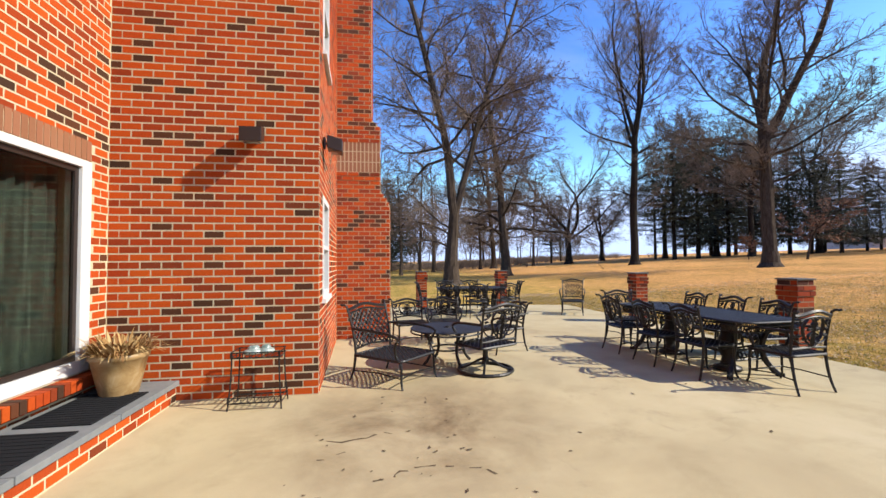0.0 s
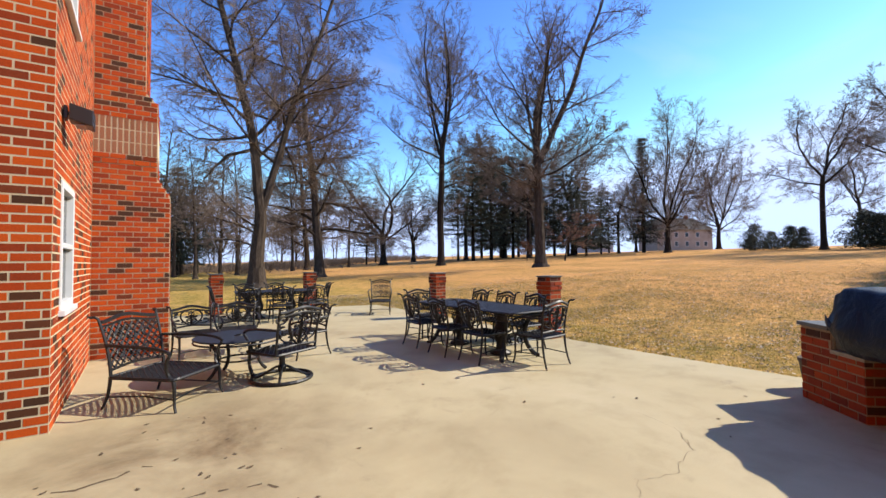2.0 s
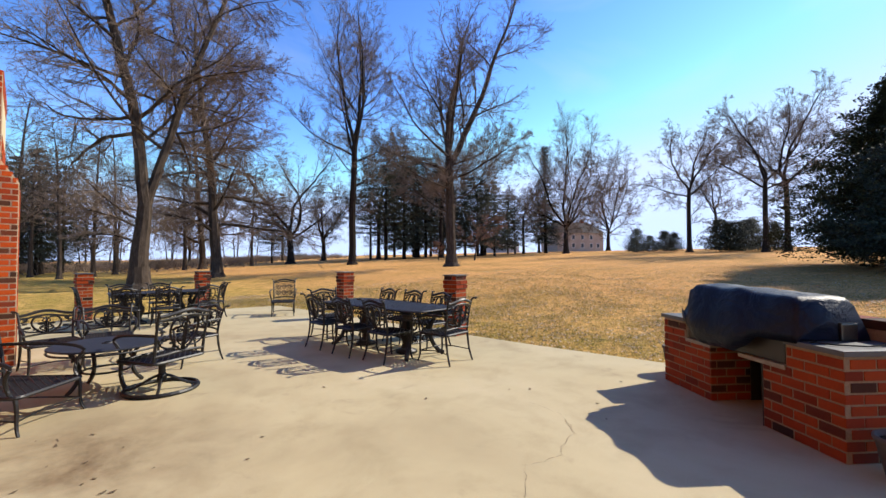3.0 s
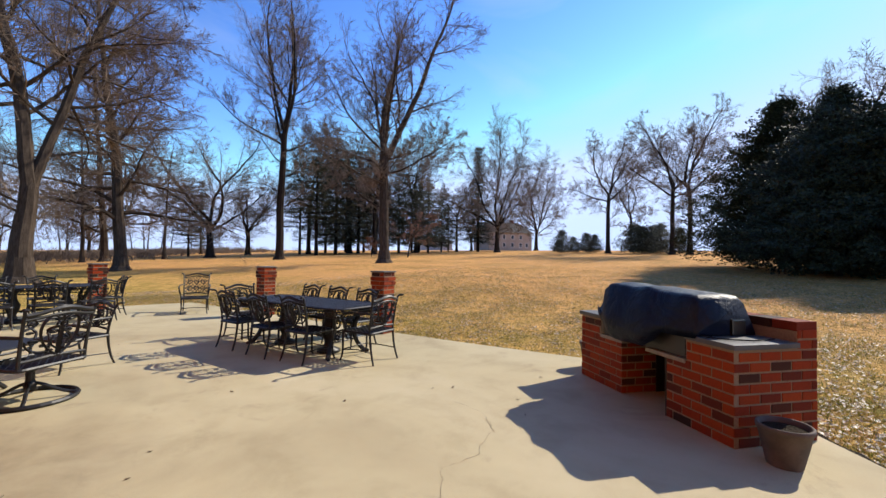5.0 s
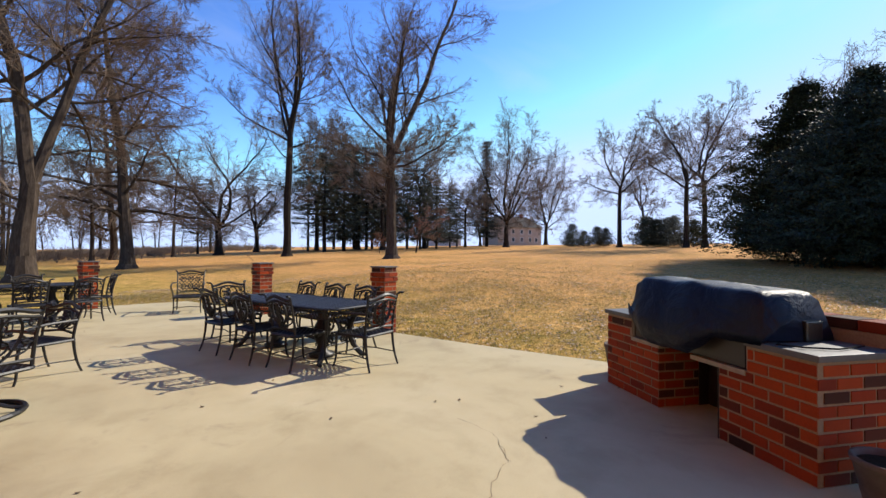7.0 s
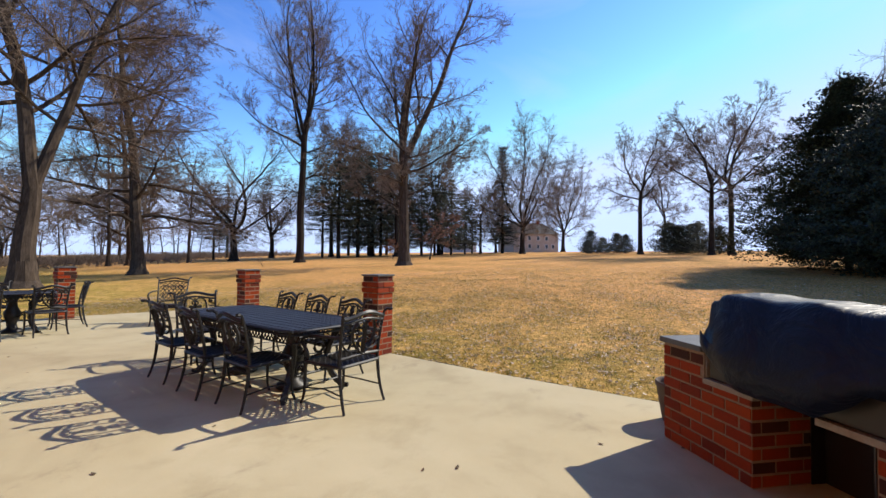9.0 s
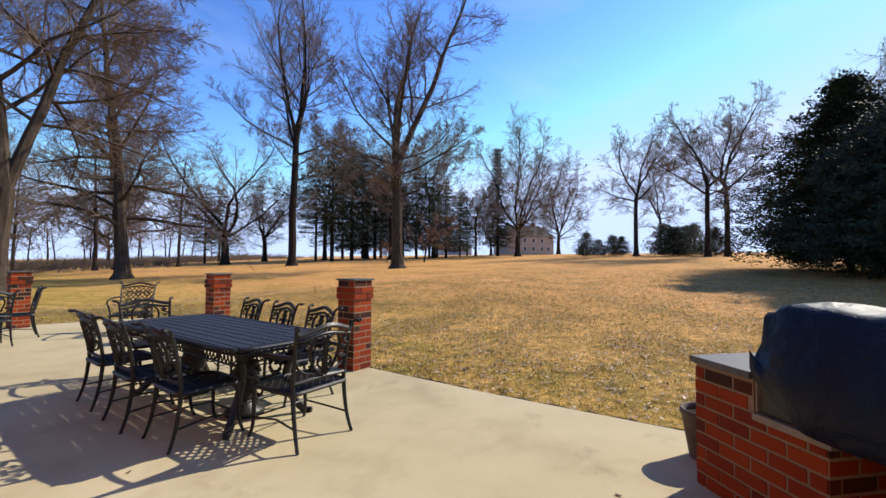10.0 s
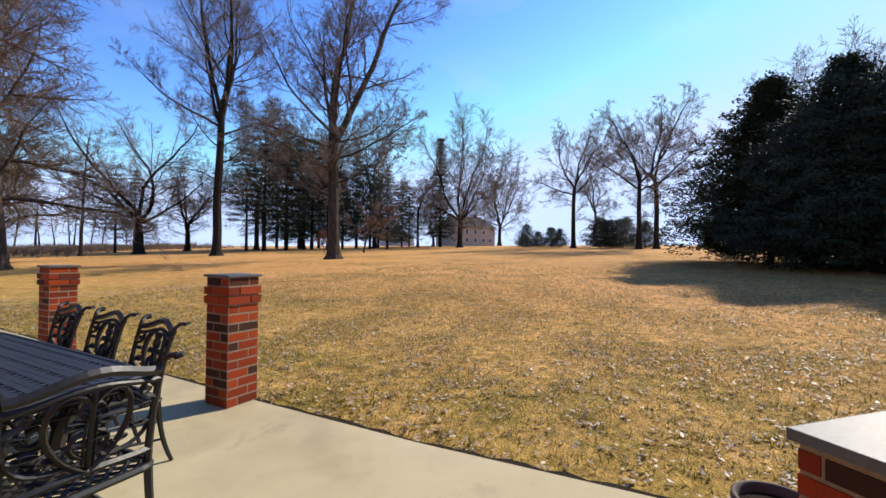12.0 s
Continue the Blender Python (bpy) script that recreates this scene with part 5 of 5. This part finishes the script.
def bare_tree(seed, height, r, first=0.35, plan=None, extra=(), bark_mat=None, label="", fork=0.0, leaders=()):
    """A leafless tree: trunk and limbs as one part, the branches and twigs as the crown."""
    t = Tree(seed)
    t.first, t.fine = first, 0.011 if plan is PLAN_F else 0.009
    plan = plan or PLAN
    root = empty("tree")
    # root flare
    flare = [(0, 0, -0.4), (0, 0, 0.0), (0, 0, 0.35), (0, 0, 1.2)]
    for i, (p, q) in enumerate(zip(flare, flare[1:])):
        rr = [r * 2.0, r * 1.75, r * 1.25, r * 1.0]
        tube(t.bm, [p, q], rr[i], 10, r_end=rr[i + 1])
    if leaders:
        # the trunk ends in a fork of several rising limbs
        pts, d = t.bend((0, 0, 1.0), (0, 0, 1), height * fork, 8, 0.03, 0.05)
        tube(t.bm, pts, r, 9, r_end=r * 0.74)
        some = [(plan[0][0], max(6, int(plan[0][1] * 0.7)), *plan[0][2:])] + plan[1:]
        for az, tilt, ln, part_r in leaders:
            d = Vector((math.cos(radians(az)) * math.sin(radians(tilt)), math.sin(radians(az)) * math.sin(radians(tilt)), math.cos(radians(tilt))))
            t.first = 0.14
            t.grow(pts[-1] - d * r * 0.8 - Vector((0, 0, t.rnd.uniform(0, 0.06) * height)) * (tilt > 15), d, ln, r * part_r, 0, len(plan) - 1, some)
        for k_ in range(4):
            q = pts[3 + k_]
            an = t.rnd.uniform(0, 6.28)
            t.grow(q, (math.cos(an), math.sin(an), 0.35), height * 0.16, r * 0.16, 1, len(plan) - 1, plan)
    else:
        t.grow((0, 0, 1.0), (0, 0, 1), height * 0.9, r, 0, len(plan) - 1, plan)
    for z, az, tilt, ln, rr in extra:
        d = Vector((math.cos(radians(az)) * math.sin(radians(tilt)), math.sin(radians(az)) * math.sin(radians(tilt)), math.cos(radians(tilt))))
        save, t.first = t.first, 0.3
        t.grow((0, 0, z), d, ln, rr, 0, len(plan) - 1, [(plan[0][0], int(plan[0][1] * 0.55), *plan[0][2:])] + plan[1:])
        t.first = save
    part("trunk", t.bm, bark_mat or BARK, root)
    t.twigs("crown", TWIG, root)
    return tagged(root, label or "tall leafless deciduous tree standing in the lawn", "tree", group="bare trees on the lawn")


# segments, children, length ratio, angle, wander, lift for each level
PLAN = [(14, 19, 0.50, 50, 0.075, 0.03), (9, 12, 0.42, 40, 0.15, 0.05), (5, 8, 0.46, 38, 0.17, 0.04), (3, 7, 0.55, 34, 0.16, 0.02), (1, 0, 0, 0, 0, 0.0)]
PLAN_D = [(14, 40, 0.36, 72, 0.045, 0.04), (8, 17, 0.42, 46, 0.16, 0.0), (4, 11, 0.46, 42, 0.18, -0.01), (2, 6, 0.6, 36, 0.18, -0.02), (1, 0, 0, 0, 0.0, -0.04)]
PLAN_F = [(11, 18, 0.50, 50, 0.15, 0.02), (6, 10, 0.46, 42, 0.18, 0.04), (3, 8, 0.5, 38, 0.2, 0.03), (2, 5, 0.6, 34, 0.18, 0.0), (1, 0, 0, 0, 0, 0)]


def put(tree, x, y, turn, scale=1.0, label=""):
    m = pose(x, y, rise(x, y) - 0.03, 0, 0, turn)
    c = tree
    if tree.get("placed"):
        own = tree.scale.copy()
        tree.scale = (scale, scale, scale)
        c = copy_thing(tree, m)
        tree.scale = own
    else:
        tree.matrix_basis = m @ Matrix.Diagonal((scale, scale, scale, 1))
        tree["placed"] = 1
    if label:
        c["label"] = label
    return c


oak_i = bare_tree(3, 23, 0.44, 0.2, PLAN_D, label="large leafless tree with a dense brown crown and forked trunk", fork=0.15, leaders=((-10, 10, 20.0, 0.56), (165, 3, 21.0, 0.72)))
oak_j = bare_tree(8, 25, 0.44, 0.10, PLAN_D, label="large leafless tree with drooping twiggy branches")
oak_l = bare_tree(14, 33, 0.48, 0.46, PLAN, [(13.5, -20, 66, 9.0, 0.13), (14.5, 160, 62, 9.5, 0.14), (15.2, 75, 64, 7.5, 0.11), (12.2, 210, 74, 6.0, 0.09), (10.5, 330, 80, 4.5, 0.06)], bark_mat=BARK_D, label="tall leafless tree with a long dark bare trunk", fork=0.45, leaders=((10, 5, 19.0, 0.62), (165, 15, 18.0, 0.52), (95, 20, 15.0, 0.42), (330, 17, 17.5, 0.5), (250, 22, 14.0, 0.4)))
oak_m = bare_tree(21, 26, 0.50, 0.42, PLAN, [(5.2, 140, 88, 6.5, 0.08), (6.4, -30, 80, 7.5, 0.10), (7.4, 170, 78, 8.0, 0.10), (8.4, -60, 76, 8.0, 0.11), (9.2, 120, 70, 9.0, 0.13), (7.0, 60, 84, 6.0, 0.08), (8.0, 230, 82, 6.5, 0.09), (9.8, -20, 72, 8.0, 0.11), (10.4, 155, 62, 9.0, 0.13)], label="tall leafless tree with a strong slanting fork in the lawn", fork=0.37, leaders=((140, 3, 17.5, 0.70), (-44, 33, 18.5, 0.66), (55, 30, 11.0, 0.38), (225, 34, 11.0, 0.38)))
oak_k = bare_tree(30, 22, 0.5, 0.26, PLAN_F, bark_mat=BARK_D, label="broad leafless tree with dark spreading limbs", fork=0.18, leaders=((-60, 42, 14.0, 0.5), (120, 40, 14.0, 0.5), (30, 14, 15.5, 0.5), (205, 26, 15.0, 0.46), (290, 60, 11.0, 0.36), (150, 64, 10.0, 0.34)))
oak_n = bare_tree(41, 22, 0.4, 0.2, PLAN_F, bark_mat=BARK_D, label="distant leafless tree with a rounded crown", fork=0.16, leaders=((0, 4, 17.0, 0.5), (70, 20, 16.0, 0.42), (140, 26, 15.0, 0.42), (215, 18, 16.0, 0.42), (285, 30, 14.5, 0.4), (330, 46, 12.0, 0.36), (150, 50, 11.5, 0.34), (40, 62, 9.0, 0.3), (220, 64, 9.0, 0.3)))
slim = bare_tree(47, 19, 0.32, 0.45, PLAN_F, bark_mat=BARK_D, label="distant slender leafless tree", fork=0.4, leaders=((-60, 12, 10.5, 0.56), (120, 34, 9.0, 0.5), (-50, 48, 8.5, 0.44), (205, 24, 9.5, 0.46), (110, 62, 6.5, 0.36)))

PLAN_T = [(8, 20, 0.36, 62, 0.04, 0.05), (5, 9, 0.44, 46, 0.14, 0.0), (3, 7, 0.48, 44, 0.18, 0.0), (2, 5, 0.5, 40, 0.2, 0.0), (1, 0, 0, 0, 0.2, 0.0)]
PLAN_S = [(6, 12, 0.5, 50, 0.06, 0.03), (4, 8, 0.45, 44, 0.16, 0.02), (2, 6, 0.5, 42, 0.18, 0.02), (1, 0, 0, 0, 0, 0)]
thicket = bare_tree(52, 15, 0.2, 0.2, PLAN_T, label="smaller leafless tree in the thicket beyond the patio")
far_tree = bare_tree(61, 10, 0.2, 0.2, PLAN_S, bark_mat=BARK_D, label="small leafless tree on the far field's edge")
put(oak_i, 5.2, 21.6, 0)
put(oak_j, 12.7, 34.3, 40)
put(oak_j, 18.5, 59.5, 160, 0.95)
put(thicket, 0.5, 46.0, 250, 1.05)
put(thicket, -4.0, 58.0, 10, 1.2)
put(oak_l, 31.8, 43.0, 0)
put(oak_m, 30.1, 23.2, 0)
put(oak_k, 33.3, 64.3, 0, 1.1)
put(oak_k, 46.0, 76.0, 120, 0.92)
put(oak_n, 73.0, 34.7, 0, 1.15)
put(oak_n, 98.0, 37.6, 70, 1.05)
put(oak_n, 88.0, 50.0, 200, 0.75)
put(slim, 70.5, 13.4, 20, 1.05)
put(slim, 80.0, 12.0, 220, 0.75)
put(slim, 63.9, 3.5, 150, 0.98)
put(slim, 64.6, 1.5, 300, 1.0)
put(oak_k, 48.0, -11.5, 60, 0.92)
for x, y, a, sc in ((3.2, 44.0, 70, 0.58), (6.0, 50.0, 200, 0.66), (1.5, 52.0, 300, 0.62), (8.5, 56.0, 120, 0.7), (16.0, 58.0, 20, 0.75), (-1.0, 70.0, 90, 0.75), (26.0, 62.0, 210, 0.7), (-6.0, 42.0, 330, 0.6)):
    put(thicket, x, y, a, sc * 1.5)
for i in range(26):
    x = -10 + 2.6 * i + 5 * noise.noise((i * 3.1, 0, 0))
    put(far_tree, x, 125 + 22 * noise.noise((i * 1.7, 5, 0)), 53 * i, 0.85 + 0.6 * abs(noise.noise((i * 2.3, 9, 0))))
put(oak_n, 24.0, 88.0, 20, 0.7)
put(oak_n, 10.0, 95.0, 140, 0.7)


def needle_cloud(verts, faces, c, r, n, rnd, size, flat=0.38):
    """Many small blades round a point."""
    for _ in range(n):
        v = Vector((rnd.gauss(0, 1), rnd.gauss(0, 1), rnd.gauss(0, flat))) * (r * 0.55)
        p = Vector(c) + v
        a = Vector((rnd.gauss(0, 1), rnd.gauss(0, 1), rnd.gauss(0.2, 0.7))).normalized() * size * rnd.uniform(0.6, 1.3)
        b = a.orthogonal().normalized() * size * 0.3
        o = len(verts)
        verts += [p - b, p + b, p + a]
        faces.append((o, o + 1, o + 2))


def conifer(seed, height, radius, first, whorls, arms, blades, size, needles, droop, label, irregular=0.25, shape=0.75):
    rnd = random.Random(seed)
    root = empty("conifer")
    bm = bmesh.new()
    tube(bm, [(0, 0, -0.3), (0.05, 0, height * 0.3), (-0.05, 0.05, height * 0.7), (0, 0, height)], height * 0.017, 8, r_end=0.02)
    vs, fs = [], []
    for i in range(whorls):
        f = first + (1 - first) * (i + 0.5) / whorls
        z = f * height
        g = 1 - (f - first) / (1 - first)
        rad = radius * (g ** shape) * (0.55 + 0.45 * min(1, (f - first) / 0.1 + 0.4)) + 0.15
        for k_ in range(arms):
            az = 2 * math.pi * (k_ + rnd.random()) / arms
            ln = rad * rnd.uniform(1 - irregular, 1 + irregular)
            tip = Vector((math.cos(az) * ln, math.sin(az) * ln, z + droop * ln + rnd.uniform(-0.3, 0.3)))
            mid = Vector((math.cos(az) * ln * 0.5, math.sin(az) * ln * 0.5, z + droop * ln * 0.2))
            tube(bm, [(0, 0, z), mid, tip], 0.012 * height * 0.25, 3, r_end=0.008)
            m_ = max(3, int(ln / (size * 2.2)))
            for j in range(m_):
                q = 0.25 + 0.75 * (j + rnd.random()) / m_
                c = mid.lerp(tip, q * 2 - 1) if q > 0.5 else Vector((0, 0, z)).lerp(mid, q * 2)
                c += Vector((rnd.gauss(0, 1), rnd.gauss(0, 1), rnd.gauss(0, 0.5))) * ln * 0.12
                needle_cloud(vs, fs, c, size * 2.6, blades, rnd, size)
    part("trunk", bm, BARK_D, root)
    soup("crown", vs, fs, needles, root)
    return tagged(root, label, "conifer", group="evergreens on the lawn")


pine_big = conifer(5, 9.6, 4.9, 0.03, 26, 13, 34, 0.15, PINE, 0.13, "large dark evergreen pine with branches to the ground", 0.34, 0.75)
put(pine_big, 28.6, -8.3, 0, 0.94)
put(pine_big, 33.8, -6.4, 130, 1.06)
put(pine_big, 29.2, -11.6, 40, 1.05)
put(pine_big, 33.5, -13.0, 250, 0.98)
spruce = conifer(9, 23, 6.8, 0.10, 20, 9, 17, 0.27, SPRUCE, -0.10, "tall dark spruce with drooping branches", 0.75)
spire = conifer(31, 23, 3.6, 0.08, 26, 9, 17, 0.26, SPRUCE, -0.16, "narrow dark spruce with short drooping branches", 0.5, 1.0)
pine = conifer(23, 22, 7.0, 0.28, 14, 8, 14, 0.26, SPRUCE, 0.06, "tall dark pine with a bare lower trunk and layered branches", 0.75, 0.45)
for x, y, a, sc in ((49.8, 64.4, 30, 0.78), (47.9, 56.9, 140, 0.95), (57.8, 57.0, 260, 0.92), (65.6, 59.9, 320, 0.80), (65.5, 49.9, 70, 0.72), (79.7, 51.0, 10, 0.60)):
    put(pine, x, y, a, sc)
put(spruce, 52.5, 57.3, 0, 0.95)
put(spruce, 64.4, 68.2, 200, 1.00)
put(spruce, 67.0, 54.7, 50, 0.80)
put(spruce, 64.3, 44.8, 310, 0.62)
put(spruce, 73.9, 48.7, 150, 0.55)
put(spruce, 63.0, 73.5, 20, 0.90)
put(spruce, 68.2, 66.5, 95, 0.85)
put(spruce, 62.5, 54.0, 170, 0.62)
put(spruce, 74.2, 55.1, 240, 0.70)
put(spire, 80.5, 43.6, 20, 1.0)
put(pine, 34.1, 73.8, 110, 0.56)
put(slim, 53.3, 66.5, 60, 1.25)
put(slim, 59.5, 61.4, 200, 1.40)
put(slim, 55.4, 50.2, 110, 1.20)
put(slim, 69.1, 51.8, 300, 1.30)
put(slim, 77.5, 47.2, 15, 0.85)
put(spruce, 46.0, 96.0, 20, 0.72)
put(spruce, -2.0, 62.0, 20, 0.68)
put(spruce, 2.0, 58.0, 120, 0.6)
put(spruce, -7.0, 66.0, 220, 0.7)
put(spruce, 0.2, 72.0, 300, 0.66)
put(pine, -4.5, 60.0, 40, 0.66)
put(pine, 4.5, 66.0, 190, 0.62)
for x, y, a, sc in ((-3.0, 54.0, 15, 0.95), (2.5, 63.0, 100, 1.0), (-8.0, 58.0, 210, 1.0), (10.5, 70.0, 260, 0.95), (5.0, 76.0, 330, 1.05)):
    put(thicket, x, y, a, sc)
shrub = conifer(17, 3.2, 1.9, 0.02, 12, 9, 12, 0.16, SPRUCE, 0.2, "rounded evergreen shrub far across the lawn", 0.3)
for x, y, s, a in ((72.0, 21.5, 1.15, 0), (76.0, 18.5, 1.0, 80), (74.0, 16.5, 0.9, 170), (70.0, 9.5, 1.35, 40), (71.5, 7.0, 1.25, 240), (68.0, 5.5, 1.3, 300), (73.5, 20.0, 0.8, 30), (69.0, 8.0, 1.2, 200), (67.0, 3.0, 1.1, 110), (75.0, 23.0, 0.7, 60)):
    put(shrub, x, y, a, s)

# a small beech that keeps its rust-coloured leaves
t = Tree(77)
t.first = 0.15
beech = empty("tree")
t.grow((0, 0, -0.2), (0, 0, 1), 8.5, 0.14, 0, 3, PLAN_F)
rnd = random.Random(3)
vs, fs = [], []
for a, b, _, _ in t.seg:
    if a.z < 6.5:
        needle_cloud(vs, fs, b, 0.3, 4, rnd, 0.26)
part("trunk", t.bm, BARK, beech)
t.twigs("branchwork", TWIG, beech)
soup("crown", vs, fs, RUST, beech)
tagged(beech, "small tree that keeps rust-coloured dry leaves", "tree")
put(beech, 43.9, 32.2, 0, 0.9)
put(beech, 45.2, 40.4, 90, 0.42)


def far_house(name, x, y, turn, w, d, h, roof, wall_mat, wins, label):
    m = pose(x, y, rise(x, y) - 0.1, 0, 0, turn)
    ho = tagged(empty(name, m), label, "house")
    part("wall", boxed(-w / 2, w / 2, -d / 2, d / 2, 0, h), wall_mat, ho)
    bm = bmesh.new()
    e = 0.5
    pts = [(-w / 2 - e, -d / 2 - e, h), (w / 2 + e, -d / 2 - e, h), (w / 2 + e, d / 2 + e, h), (-w / 2 - e, d / 2 + e, h), (-w / 2 + d * 0.25, 0, h + roof), (w / 2 - d * 0.25, 0, h + roof)]
    v = [bm.verts.new(p) for p in pts]
    for f in ((0, 1, 5, 4), (1, 2, 5), (2, 3, 4, 5), (3, 0, 4), (3, 2, 1, 0)):
        bm.faces.new([v[i] for i in f])
    rf = part("roof", bm, SHINGLE, ho)
    part("chimney", boxed(w * 0.2, w * 0.2 + 0.9, -0.4, 0.4, h + roof * 0.5, h + roof + 0.8), BRICK, rf)
    for wx, wz in wins:
        wi = part("window", boxed(wx - 0.55, wx + 0.55, -d / 2 - 0.05, -d / 2 + 0.02, wz, wz + 1.4), WHITE, ho)
        part("pane", boxed(wx - 0.42, wx + 0.42, -d / 2 - 0.07, -d / 2 - 0.055, wz + 0.12, wz + 1.28), DARKWIN, wi)
    return ho


far_house("house_far", 118, 57.5, 62 - 90, 15.5, 9, 5.4, 3.6, SIDING, [(-5.5, 1), (-2.5, 1), (0.5, 1), (3.5, 1), (5.8, 1), (-5.5, 3.4), (-2.5, 3.4), (0.5, 3.4), (3.5, 3.4)], "beige two-storey house far across the lawn behind bare trees")
far_house("house_far", 118, 84, 45 - 90, 11, 8, 3.0, 1.6, SIDING_G, [(-3.5, 1), (0, 1), (3.5, 1)], "grey low house far across the lawn")


# brush along the far field and under the trees
br = Tree(91)
for i in range(5200):
    u = br.rnd.random()
    x = -32 + 100 * u + br.rnd.gauss(0, 3)
    y = 100 - 10 * math.sin(u * 5.1) + br.rnd.gauss(0, 13)
    if x > 34:
        y += 12
    z = rise(x, y)
    hgt = br.rnd.uniform(0.5, 2.6) * (0.55 + 0.6 * abs(noise.noise((x * 0.12, y * 0.12, 2))) * 2)
    p = Vector((x, y, z - 0.1))
    for s in range(5):
        d = Vector((br.rnd.gauss(0, 0.5), br.rnd.gauss(0, 0.5), 1)).normalized()
        q = p + d * hgt * br.rnd.uniform(0.5, 1.0)
        br.seg.append((p, q, 0.035, 0.012))
        m_ = p.lerp(q, 0.55)
        br.seg.append((m_, m_ + Vector((br.rnd.gauss(0, 0.5), br.rnd.gauss(0, 0.5), br.rnd.uniform(0.2, 0.8))), 0.018, 0.008))
brush = br.twigs("brush", TWIG, None)
tagged(brush, "brown leafless brush along the far edge of the field", "brush", kind="stuff")


# ---- single bricks, last ----
lay_bricks()
for parent, w, d, h, m in SOLDIERS:
    key = ("s", round(w, 3), round(d, 3), round(h, 3))
    if key not in _brick_meshes:
        _brick_meshes[key] = mesh_of("brick", boxed(-w / 2, w / 2, -d / 2, d / 2, -h / 2, h / 2), SOLDIER)
    ob = new("brick", _brick_meshes[key])
    ob.parent = parent
    ob.matrix_basis = parent.matrix_world.inverted() @ m
